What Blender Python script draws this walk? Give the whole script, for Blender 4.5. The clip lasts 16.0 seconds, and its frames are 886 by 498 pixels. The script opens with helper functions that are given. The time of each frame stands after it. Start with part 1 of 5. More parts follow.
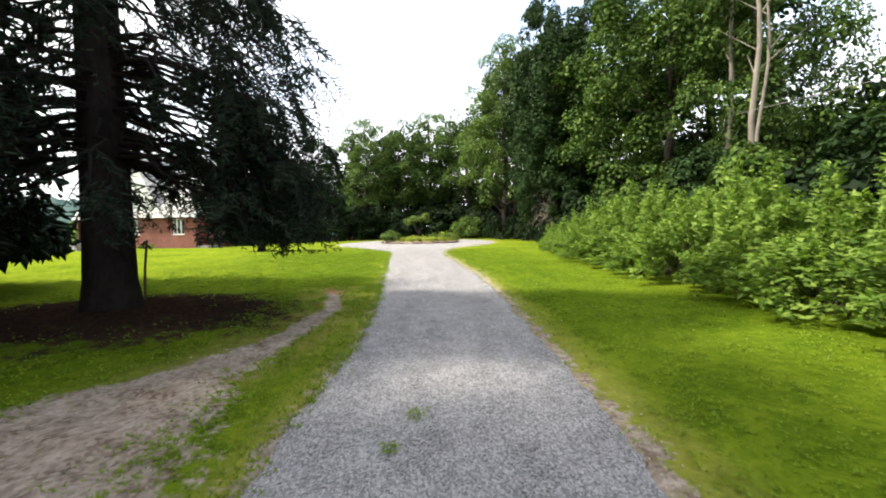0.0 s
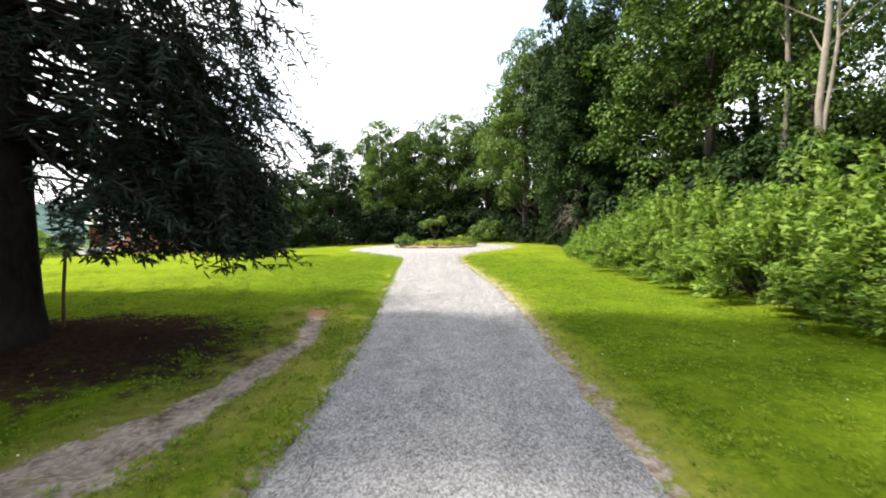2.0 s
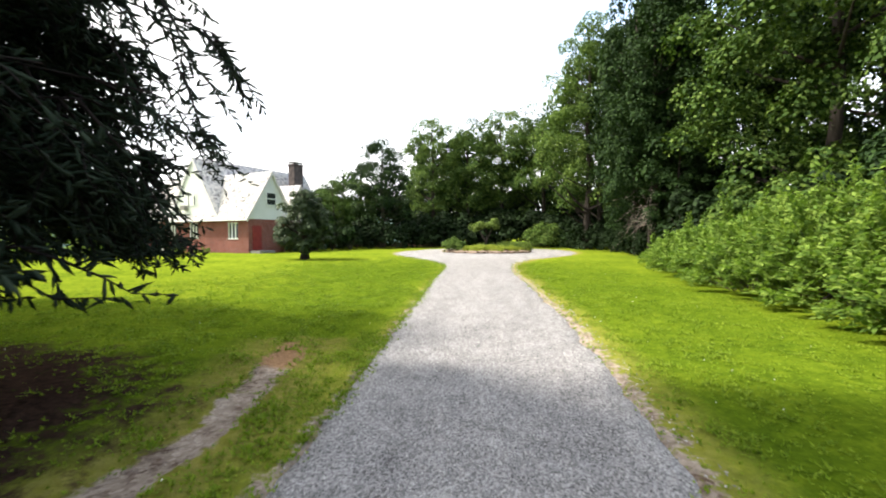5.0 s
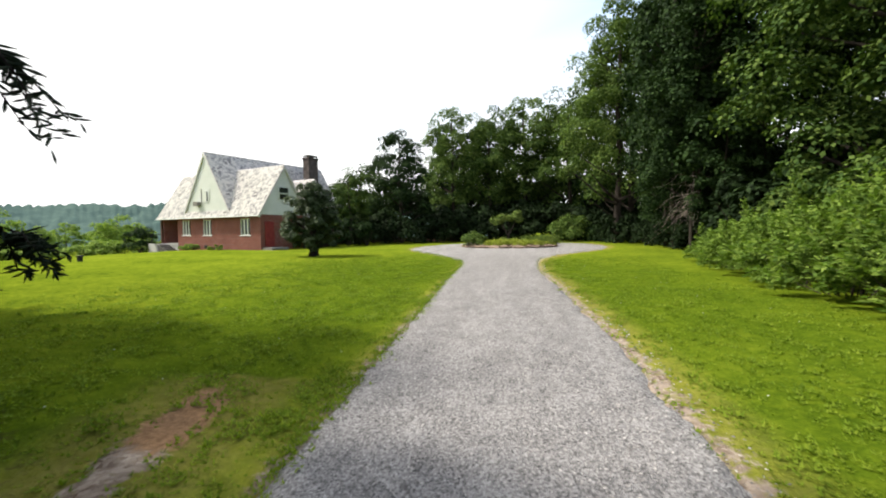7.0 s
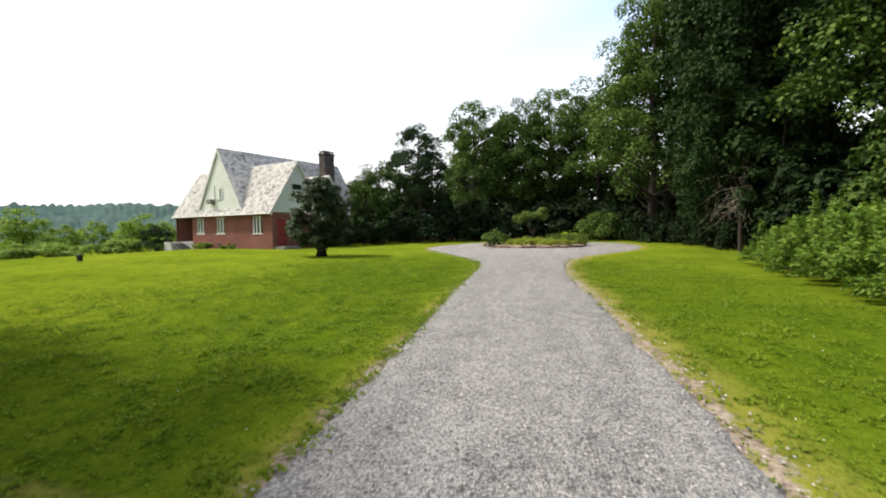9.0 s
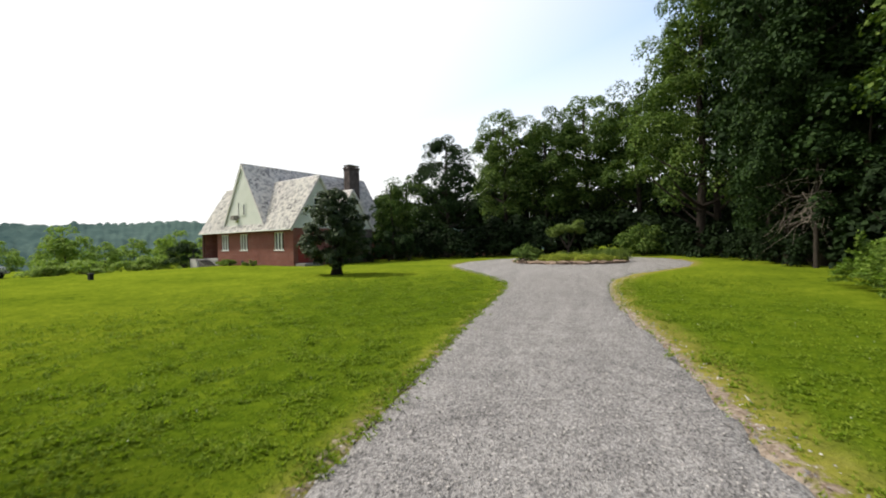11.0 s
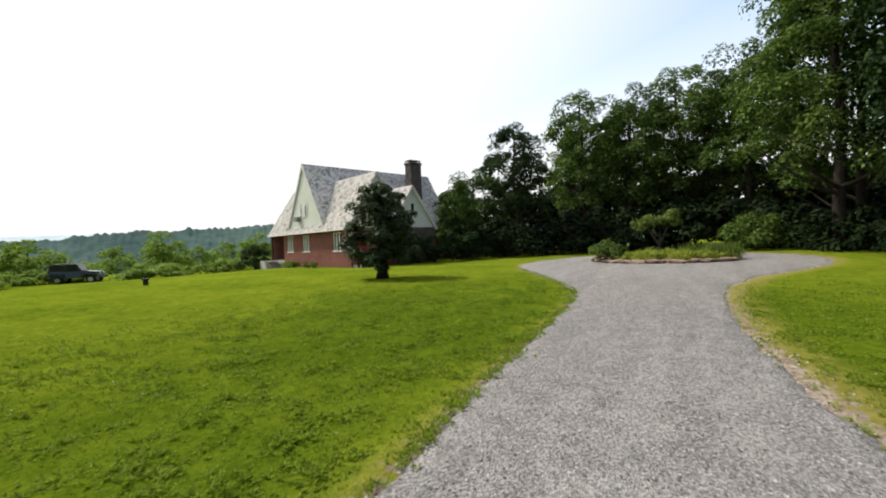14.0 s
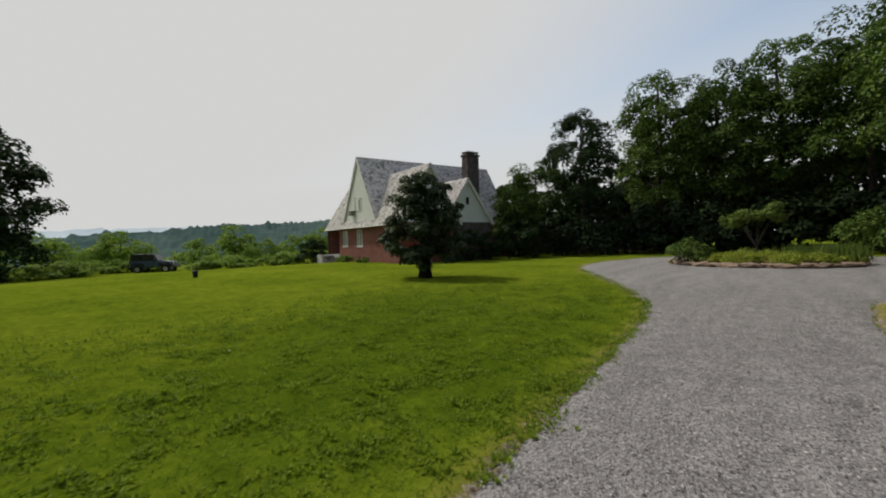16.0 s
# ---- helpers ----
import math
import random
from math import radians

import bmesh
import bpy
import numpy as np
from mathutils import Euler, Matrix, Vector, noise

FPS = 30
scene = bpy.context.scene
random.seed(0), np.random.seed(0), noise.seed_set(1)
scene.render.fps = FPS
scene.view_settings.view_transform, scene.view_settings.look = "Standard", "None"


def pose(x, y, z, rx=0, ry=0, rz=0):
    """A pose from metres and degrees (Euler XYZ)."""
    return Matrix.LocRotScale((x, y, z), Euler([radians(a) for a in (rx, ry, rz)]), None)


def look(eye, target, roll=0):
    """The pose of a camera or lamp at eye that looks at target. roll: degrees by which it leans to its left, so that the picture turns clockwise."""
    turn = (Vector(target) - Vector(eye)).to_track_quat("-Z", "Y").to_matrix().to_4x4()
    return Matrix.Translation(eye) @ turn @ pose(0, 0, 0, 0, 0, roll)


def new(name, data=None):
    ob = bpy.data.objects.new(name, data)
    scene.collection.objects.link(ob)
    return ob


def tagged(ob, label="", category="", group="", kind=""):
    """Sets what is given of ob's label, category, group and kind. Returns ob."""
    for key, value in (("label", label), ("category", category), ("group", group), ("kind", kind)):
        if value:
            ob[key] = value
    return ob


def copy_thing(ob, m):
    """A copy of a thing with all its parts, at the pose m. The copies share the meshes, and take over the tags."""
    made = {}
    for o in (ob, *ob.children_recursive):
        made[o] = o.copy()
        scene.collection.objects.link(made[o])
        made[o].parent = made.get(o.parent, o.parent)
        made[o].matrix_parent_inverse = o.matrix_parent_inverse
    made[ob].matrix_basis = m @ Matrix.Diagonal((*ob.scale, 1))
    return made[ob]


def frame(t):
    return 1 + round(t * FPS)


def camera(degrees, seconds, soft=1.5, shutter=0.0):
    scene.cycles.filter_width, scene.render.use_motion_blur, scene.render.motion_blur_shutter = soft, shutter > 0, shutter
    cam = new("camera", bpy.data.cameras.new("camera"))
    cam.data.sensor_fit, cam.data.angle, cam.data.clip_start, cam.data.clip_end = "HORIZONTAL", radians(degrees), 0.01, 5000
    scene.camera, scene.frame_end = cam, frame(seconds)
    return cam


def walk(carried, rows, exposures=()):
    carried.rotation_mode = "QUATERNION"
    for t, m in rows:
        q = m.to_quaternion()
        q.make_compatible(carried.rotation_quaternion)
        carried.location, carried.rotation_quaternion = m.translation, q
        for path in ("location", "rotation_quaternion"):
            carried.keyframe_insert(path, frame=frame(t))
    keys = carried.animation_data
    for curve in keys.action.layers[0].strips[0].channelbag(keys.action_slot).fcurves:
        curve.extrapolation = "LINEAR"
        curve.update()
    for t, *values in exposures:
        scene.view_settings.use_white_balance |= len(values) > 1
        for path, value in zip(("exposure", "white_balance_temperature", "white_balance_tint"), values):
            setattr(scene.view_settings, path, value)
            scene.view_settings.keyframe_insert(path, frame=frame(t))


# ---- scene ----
cam = camera(92.4, 16.0, 2.0, 0.4)
METRES, EYE, TILT, LEAN, TURN = 16.7, 1.5, -1.75, 0.0, 0.0
ROWS = [
    (0.0, 0.0, 0.0, 0.0, -0.02, -1.18, 0.83),
    (0.5, 0.0026, 0.0288, 0.0015, 0.48, -1.38, 0.89),
    (1.0, 0.0042, 0.059, 0.0031, 0.9, -1.18, 0.87),
    (1.5, 0.007, 0.0903, 0.0051, 1.65, -0.8, 0.96),
    (2.0, 0.0087, 0.1224, 0.0059, 2.49, -0.73, 0.88),
    (2.5, 0.0102, 0.1538, 0.0069, 4.03, -0.39, 0.52),
    (3.0, 0.0114, 0.186, 0.008, 5.6, -0.18, 0.32),
    (3.5, 0.0128, 0.2177, 0.0089, 6.74, 0.12, 0.36),
    (4.0, 0.0127, 0.2493, 0.0092, 7.8, 0.06, 0.35),
    (6.5, 0.0082, 0.4055, 0.0107, 12.09, -0.71, -0.23),
    (7.0, 0.0065, 0.4366, 0.0111, 12.81, -0.92, 0.35),
    (7.5, 0.003, 0.4671, 0.0113, 13.54, -1.23, 0.44),
    (8.0, 0.0012, 0.4979, 0.0113, 14.25, -1.5, 0.52),
    (10.5, -0.0078, 0.6557, 0.0175, 19.29, 0.35, 0.06),
    (11.0, -0.0119, 0.6871, 0.0188, 20.44, 0.9, 0.5),
    (11.5, -0.0134, 0.7178, 0.0198, 21.69, 1.38, 1.0),
    (12.0, -0.0158, 0.7481, 0.0209, 23.05, 1.58, 0.83),
    (12.5, -0.0189, 0.7788, 0.0221, 24.91, 1.07, 0.6),
    (13.0, -0.0219, 0.811, 0.0227, 27.11, 0.62, 0.7),
    (13.5, -0.0266, 0.8435, 0.0243, 28.9, 0.53, 1.24),
    (14.0, -0.0303, 0.8738, 0.0263, 30.86, 0.7, 1.37),
    (14.5, -0.0375, 0.9036, 0.0276, 32.98, 0.67, 0.64),
    (15.0, -0.0437, 0.9343, 0.0282, 35.53, 0.17, -0.0),
    (15.5, -0.0525, 0.9643, 0.029, 37.89, -0.24, -0.31),
    (16.0, -0.0596, 0.9935, 0.0301, 39.49, 0.25, 0.35),
]
walk(cam, [(t, pose(0, 0, EYE, TILT, LEAN, TURN) @ pose(METRES * x, METRES * y, METRES * z, 90 + pitch, roll, yaw)) for t, x, y, z, yaw, pitch, roll in ROWS],
     exposures=[(0.0, 1.2), (1.2, 1.26), (2.4, 1.38), (4.0, 1.43), (6.5, 0.74), (8.0, 0.44), (10.4, 0.4), (11.0, 0.12), (11.6, 0.0), (12.6, 0.0), (13.6, 0.08), (14.6, 0.0), (15.5, -0.07), (15.8, -0.07), (16.0, -0.70)])


# ---- light ----
SUN_TO = Vector((-0.62, -0.06, 0.78)).normalized()
world = bpy.data.worlds.new("world")
scene.world = world
world.use_nodes = True
wn, wl = world.node_tree.nodes, world.node_tree.links
wn.clear()
sky = wn.new("ShaderNodeTexSky")
sky.sky_type, sky.sun_disc = "NISHITA", False
sky.sun_elevation = math.asin(SUN_TO.z)
sky.sun_rotation = math.atan2(SUN_TO.x, SUN_TO.y)
sky.altitude, sky.air_density, sky.dust_density, sky.ozone_density = 100, 1.0, 1.6, 1.0
bg = wn.new("ShaderNodeBackground")
bg.inputs["Strength"].default_value = 0.15
wo = wn.new("ShaderNodeOutputWorld")
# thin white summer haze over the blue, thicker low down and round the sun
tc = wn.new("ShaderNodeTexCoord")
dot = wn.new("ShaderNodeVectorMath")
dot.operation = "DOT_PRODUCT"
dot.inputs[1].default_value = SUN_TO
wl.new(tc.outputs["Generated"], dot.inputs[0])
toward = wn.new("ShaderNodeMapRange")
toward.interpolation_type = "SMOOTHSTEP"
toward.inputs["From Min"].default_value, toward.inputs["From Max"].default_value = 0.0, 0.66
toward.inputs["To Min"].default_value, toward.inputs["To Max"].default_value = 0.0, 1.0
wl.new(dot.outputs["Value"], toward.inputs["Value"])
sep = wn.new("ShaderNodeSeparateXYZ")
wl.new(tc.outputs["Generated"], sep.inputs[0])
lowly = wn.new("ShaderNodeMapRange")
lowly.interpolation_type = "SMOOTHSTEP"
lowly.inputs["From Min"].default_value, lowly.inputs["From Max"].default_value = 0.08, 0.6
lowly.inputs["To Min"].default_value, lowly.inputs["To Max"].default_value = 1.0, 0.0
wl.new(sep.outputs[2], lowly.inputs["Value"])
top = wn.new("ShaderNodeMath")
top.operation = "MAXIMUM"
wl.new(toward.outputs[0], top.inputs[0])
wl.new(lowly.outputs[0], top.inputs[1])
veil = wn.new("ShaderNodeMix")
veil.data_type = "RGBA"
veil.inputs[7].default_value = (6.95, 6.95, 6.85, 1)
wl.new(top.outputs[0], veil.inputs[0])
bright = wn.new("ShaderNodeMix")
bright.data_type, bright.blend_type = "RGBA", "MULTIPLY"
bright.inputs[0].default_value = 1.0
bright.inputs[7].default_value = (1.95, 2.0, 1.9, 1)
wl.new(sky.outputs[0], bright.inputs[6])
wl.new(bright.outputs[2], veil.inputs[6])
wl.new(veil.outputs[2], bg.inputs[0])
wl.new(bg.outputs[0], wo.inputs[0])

sun = new("sun", bpy.data.lights.new("sun", "SUN"))
sun.data.energy, sun.data.angle, sun.data.color = 5.1, radians(4.5), (1.0, 0.93, 0.80)
sun.matrix_world = look(SUN_TO * 60, (0, 0, 0))


# ---- materials ----
def mat(name, rough=0.8, metal=0.0, spec=0.3):
    m = bpy.data.materials.new(name)
    m.use_nodes = True
    b = m.node_tree.nodes["Principled BSDF"]
    b.inputs["Roughness"].default_value = rough
    b.inputs["Metallic"].default_value = metal
    b.inputs["Specular IOR Level"].default_value = spec
    return m, m.node_tree.nodes, m.node_tree.links, b


def coords(n, l, scale=1.0, kind="Object", stretch=(1, 1, 1)):
    c = n.new("ShaderNodeTexCoord")
    mp = n.new("ShaderNodeMapping")
    mp.inputs["Scale"].default_value = [scale * k for k in stretch]
    l.new(c.outputs[kind], mp.inputs[0])
    return mp.outputs[0]


def nz(n, l, vec, scale, detail=4.0, rough=0.55):
    t = n.new("ShaderNodeTexNoise")
    t.inputs["Scale"].default_value, t.inputs["Detail"].default_value, t.inputs["Roughness"].default_value = scale, detail, rough
    l.new(vec, t.inputs["Vector"])
    return t.outputs[0]


def ramp(n, l, fac, stops):
    r = n.new("ShaderNodeValToRGB")
    while len(r.color_ramp.elements) < len(stops):
        r.color_ramp.elements.new(0.5)
    for e, (p, c) in zip(r.color_ramp.elements, stops):
        e.position, e.color = p, (*c, 1)
    l.new(fac, r.inputs[0])
    return r.outputs[0]


def mixc(n, l, fac, a, b, mode="MIX"):
    m = n.new("ShaderNodeMix")
    m.data_type, m.blend_type = "RGBA", mode
    for sock, val in ((m.inputs[0], fac), (m.inputs[6], a), (m.inputs[7], b)):
        if isinstance(val, (int, float)):
            sock.default_value = val
        elif isinstance(val, tuple):
            sock.default_value = (*val, 1)
        else:
            l.new(val, sock)
    return m.outputs[2]


def mth(n, l, op, a, b=0.0, clamp=False):
    m = n.new("ShaderNodeMath")
    m.operation, m.use_clamp = op, clamp
    for sock, val in ((m.inputs[0], a), (m.inputs[1], b)):
        if isinstance(val, (int, float)):
            sock.default_value = val
        else:
            l.new(val, sock)
    return m.outputs[0]


def bump(n, l, b, height, strength=0.4, dist=0.02):
    k = n.new("ShaderNodeBump")
    k.inputs["Strength"].default_value, k.inputs["Distance"].default_value = strength, dist
    l.new(height, k.inputs["Height"])
    l.new(k.outputs[0], b.inputs["Normal"])


def plain(name, c1, c2, scale=3.0, rough=0.7, metal=0.0, spec=0.3, bmp=0.2, stretch=(1, 1, 1), fine=40.0):
    """A surface with two scales of variation and slight relief."""
    m, n, l, b = mat(name, rough, metal, spec)
    v = coords(n, l, 1.0, "Object", stretch)
    big, small = nz(n, l, v, scale), nz(n, l, v, fine, 3)
    f = mth(n, l, "ADD", mth(n, l, "MULTIPLY", big, 0.6), mth(n, l, "MULTIPLY", small, 0.4))
    l.new(ramp(n, l, f, [(0.33, c1), (0.67, c2)]), b.inputs["Base Color"])
    bump(n, l, b, small, bmp, 0.01)
    return m


def leaf(name, dark, mid, light, trans=0.35, rough=0.7, spec=0.08):
    """Leaves: each one its own tint, partly see-through to light."""
    m, n, l, b = mat(name, rough, 0.0, spec)
    g = n.new("ShaderNodeNewGeometry")
    v = coords(n, l, 1.0)
    patch = nz(n, l, v, 0.55, 3)
    f = mth(n, l, "ADD", mth(n, l, "MULTIPLY", g.outputs["Random Per Island"], 0.55), mth(n, l, "MULTIPLY", patch, 0.5))
    col = ramp(n, l, f, [(0.15, dark), (0.5, mid), (0.9, light)])
    l.new(col, b.inputs["Base Color"])
    t = n.new("ShaderNodeBsdfTranslucent")
    l.new(mixc(n, l, 1.0, col, (0.88, 1.0, 0.5), "MULTIPLY"), t.inputs[0])
    ms = n.new("ShaderNodeMixShader")
    ms.inputs[0].default_value = trans
    l.new(b.outputs[0], ms.inputs[1])
    l.new(t.outputs[0], ms.inputs[2])
    l.new(ms.outputs[0], n["Material Output"].inputs[0])
    return m


M_LEAF = leaf("maple_leaves", (0.010, 0.024, 0.006), (0.046, 0.086, 0.018), (0.12, 0.17, 0.036), 0.22)
M_LEAF2 = leaf("locust_leaves", (0.016, 0.036, 0.009), (0.07, 0.12, 0.026), (0.18, 0.245, 0.055), 0.24)
# dark set: deep shade and backlight are worked into the leaf colour
M_LEAFD = leaf("dark_shaded_leaves", (0.005, 0.012, 0.004), (0.015, 0.034, 0.009), (0.04, 0.072, 0.018), 0.14)
M_LAWNTREE = leaf("holly_leaves", (0.010, 0.020, 0.008), (0.028, 0.05, 0.018), (0.085, 0.12, 0.048), 0.12, 0.55, 0.2)
# near-black set: the wood's inner shade is put into the leaf colour
M_SHADE = leaf("shade_painted_leaves", (0.004, 0.009, 0.003), (0.009, 0.019, 0.006), (0.02, 0.038, 0.011), 0.1)
M_HEDGE = leaf("hedge_leaves", (0.045, 0.092, 0.018), (0.125, 0.20, 0.034), (0.235, 0.315, 0.062), 0.4)
M_GRASSY = leaf("groundcover_leaves", (0.10, 0.15, 0.02), (0.21, 0.26, 0.035), (0.33, 0.34, 0.06), 0.35)
M_NEEDLE = leaf("spruce_needles", (0.006, 0.010, 0.006), (0.012, 0.019, 0.011), (0.034, 0.047, 0.030), 0.03, 0.8, 0.04)
M_FIELD = leaf("field_leaves", (0.07, 0.125, 0.02), (0.165, 0.25, 0.045), (0.29, 0.36, 0.08), 0.4)
M_BARK = plain("bark", (0.022, 0.018, 0.015), (0.065, 0.054, 0.046), 4, 0.95, 0, 0.1, 0.9, (1, 1, 0.25), 18)
M_BARKD = plain("spruce_bark", (0.007, 0.0055, 0.005), (0.022, 0.017, 0.015), 4, 0.95, 0, 0.1, 1.0, (1, 1, 0.4), 16)
M_BARKP = plain("pale_bark", (0.10, 0.085, 0.07), (0.25, 0.22, 0.185), 2.5, 0.9, 0, 0.1, 0.5, (1, 1, 0.3), 15)
M_STONE = plain("bed_stone", (0.11, 0.08, 0.06), (0.30, 0.22, 0.165), 2, 0.9, 0, 0.2, 0.6, fine=12)
M_MULCH = plain("mulch", (0.05, 0.03, 0.02), (0.14, 0.08, 0.055), 5, 1.0, 0, 0.1, 1.0)
M_WHITE = plain("white_trim_paint", (0.66, 0.67, 0.62), (0.78, 0.78, 0.74), 1.5, 0.6)
M_CONC = plain("concrete", (0.30, 0.29, 0.27), (0.46, 0.45, 0.43), 2, 0.9)
M_STEP = plain("worn_step_stone", (0.13, 0.12, 0.11), (0.26, 0.24, 0.22), 2, 0.95)
# step stone darkened: the shade on the risers is put into the colour
M_SHADESTEP = plain("shaded_riser_stone", (0.05, 0.045, 0.042), (0.10, 0.092, 0.086), 3, 0.95)
M_DARKDOOR = plain("dark_red_door_paint", (0.16, 0.022, 0.02), (0.26, 0.04, 0.035), 3, 0.5)
M_WOOD = plain("dark_stained_wood", (0.045, 0.018, 0.012), (0.10, 0.045, 0.03), 3, 0.6, stretch=(1, 1, 0.2))
M_IRON = plain("dark_metal", (0.015, 0.015, 0.017), (0.04, 0.04, 0.042), 4, 0.6, 0.6)
M_RUST = plain("rusty_steel", (0.08, 0.05, 0.035), (0.16, 0.10, 0.07), 8, 0.85, 0.3)


def m_siding():
    m, n, l, b = mat("mint_clapboard_paint", 0.65)
    v = coords(n, l, 1.0)
    f = mth(n, l, "ADD", mth(n, l, "MULTIPLY", nz(n, l, v, 0.8), 0.6), mth(n, l, "MULTIPLY", nz(n, l, v, 14, 5), 0.4))
    l.new(ramp(n, l, f, [(0.3, (0.51, 0.535, 0.49)), (0.7, (0.63, 0.645, 0.60))]), b.inputs["Base Color"])
    bump(n, l, b, nz(n, l, v, 30), 0.2)
    return m


def m_brick():
    m, n, l, b = mat("red_brick", 0.9, 0, 0.15)
    c = n.new("ShaderNodeTexCoord")
    sep = n.new("ShaderNodeSeparateXYZ")
    l.new(c.outputs["Object"], sep.inputs[0])
    cmb = n.new("ShaderNodeCombineXYZ")
    l.new(mth(n, l, "ADD", sep.outputs[0], sep.outputs[1]), cmb.inputs[0])
    l.new(sep.outputs[2], cmb.inputs[1])
    t = n.new("ShaderNodeTexBrick")
    l.new(cmb.outputs[0], t.inputs["Vector"])
    t.inputs["Scale"].default_value = 1.0
    t.inputs["Brick Width"].default_value, t.inputs["Row Height"].default_value = 0.21, 0.072
    t.inputs["Mortar Size"].default_value, t.inputs["Mortar Smooth"].default_value = 0.006, 0.3
    t.inputs["Color1"].default_value = (0.165, 0.056, 0.044, 1)
    t.inputs["Color2"].default_value = (0.25, 0.095, 0.072, 1)
    t.inputs["Mortar"].default_value = (0.22, 0.155, 0.135, 1)
    f = nz(n, l, c.outputs["Object"], 0.9, 5)
    l.new(mixc(n, l, 0.6, t.outputs[0], ramp(n, l, f, [(0.3, (0.55, 0.5, 0.5)), (0.7, (1, 1, 1))]), "MULTIPLY"), b.inputs["Base Color"])
    bump(n, l, b, t.outputs["Fac"], -0.4)
    return m


def m_slate():
    m, n, l, b = mat("weathered_slate", 0.48, 0, 0.6)
    g = n.new("ShaderNodeNewGeometry")
    v = coords(n, l, 1.0)
    f = mth(n, l, "ADD", mth(n, l, "MULTIPLY", g.outputs["Random Per Island"], 0.6), mth(n, l, "MULTIPLY", nz(n, l, v, 0.9, 5), 0.5))
    l.new(ramp(n, l, f, [(0.2, (0.16, 0.14, 0.145)), (0.33, (0.40, 0.375, 0.38)), (0.62, (0.70, 0.66, 0.64)), (0.92, (0.79, 0.73, 0.69))]), b.inputs["Base Color"])
    bump(n, l, b, nz(n, l, v, 22), 0.4, 0.01)
    return m


def m_glass():
    m, n, l, b = mat("window_glass", 0.06, 0, 0.6)
    v = coords(n, l, 1.0)
    l.new(ramp(n, l, nz(n, l, v, 1.2), [(0.3, (0.010, 0.012, 0.014)), (0.7, (0.03, 0.034, 0.036))]), b.inputs["Base Color"])
    bump(n, l, b, nz(n, l, v, 2.0), 0.05)
    return m


def m_ground():
    """Lawn and meadow; bare worn earth where the attribute says so."""
    m, n, l, b = mat("lawn_ground", 1.0, 0, 0.0)
    v = coords(n, l, 1.0)
    a = n.new("ShaderNodeAttribute")
    a.attribute_name = "bare"
    dry = n.new("ShaderNodeAttribute")
    dry.attribute_name = "dry"
    big, mid, fine = nz(n, l, v, 0.22, 4), nz(n, l, v, 1.7, 5, 0.65), nz(n, l, v, 26, 4, 0.7)
    tuft = nz(n, l, v, 6.5, 3, 0.6)
    f = mth(n, l, "ADD", mth(n, l, "ADD", mth(n, l, "MULTIPLY", big, 0.27), mth(n, l, "MULTIPLY", tuft, 0.26)), mth(n, l, "ADD", mth(n, l, "MULTIPLY", mid, 0.27), mth(n, l, "MULTIPLY", fine, 0.2)))
    # darker ground near the drive: shade among grass blades, put into the colour
    blade_shade = n.new("ShaderNodeAttribute")
    blade_shade.attribute_name = "blade_shade"
    green = ramp(n, l, f, [(0.36, (0.04, 0.068, 0.006)), (0.46, (0.088, 0.126, 0.009)), (0.53, (0.13, 0.168, 0.012)), (0.63, (0.195, 0.222, 0.02))])
    green = mixc(n, l, mth(n, l, "MULTIPLY", blade_shade.outputs["Fac"], 0.75), green, mixc(n, l, 1.0, green, (0.52, 0.63, 0.52), "MULTIPLY"))
    straw = ramp(n, l, nz(n, l, v, 9, 5), [(0.3, (0.19, 0.15, 0.035)), (0.7, (0.33, 0.25, 0.095))])
    col = mixc(n, l, mth(n, l, "MULTIPLY", dry.outputs["Fac"], mth(n, l, "ADD", mid, 0.25), True), green, straw)
    vo = n.new("ShaderNodeTexVoronoi")
    vo.inputs["Scale"].default_value = 28
    l.new(v, vo.inputs["Vector"])
    earth = ramp(n, l, mth(n, l, "ADD", mth(n, l, "MULTIPLY", nz(n, l, v, 3.2, 5), 0.7), mth(n, l, "MULTIPLY", vo.outputs["Color"], 0.3)), [(0.3, (0.10, 0.07, 0.052)), (0.5, (0.23, 0.185, 0.15)), (0.76, (0.37, 0.315, 0.265))])
    edge = mth(n, l, "ADD", a.outputs["Fac"], mth(n, l, "MULTIPLY", mth(n, l, "SUBTRACT", nz(n, l, v, 4.5, 6, 0.75), 0.5), 2.0))
    mask = ramp(n, l, edge, [(0.42, (0, 0, 0)), (0.62, (1, 1, 1))])
    # near-black litter under spruce and wood, with their shade put into its colour
    lit = n.new("ShaderNodeAttribute")
    lit.attribute_name = "litter_shade"
    needles = ramp(n, l, nz(n, l, v, 14, 5, 0.7), [(0.3, (0.012, 0.008, 0.006)), (0.7, (0.05, 0.03, 0.021))])
    strewn = ramp(n, l, mth(n, l, "ADD", lit.outputs["Fac"], mth(n, l, "MULTIPLY", mth(n, l, "SUBTRACT", nz(n, l, v, 3.5, 6, 0.75), 0.5), 1.6)), [(0.36, (0, 0, 0)), (0.6, (1, 1, 1))])
    dead = n.new("ShaderNodeAttribute")
    dead.attribute_name = "thatch"
    worn = ramp(n, l, mth(n, l, "ADD", dead.outputs["Fac"], mth(n, l, "MULTIPLY", mth(n, l, "SUBTRACT", nz(n, l, v, 5.5, 6, 0.7), 0.5), 1.2)), [(0.4, (0, 0, 0)), (0.6, (1, 1, 1))])
    hay = ramp(n, l, nz(n, l, v, 22, 4, 0.7), [(0.3, (0.14, 0.082, 0.045)), (0.7, (0.30, 0.185, 0.105))])
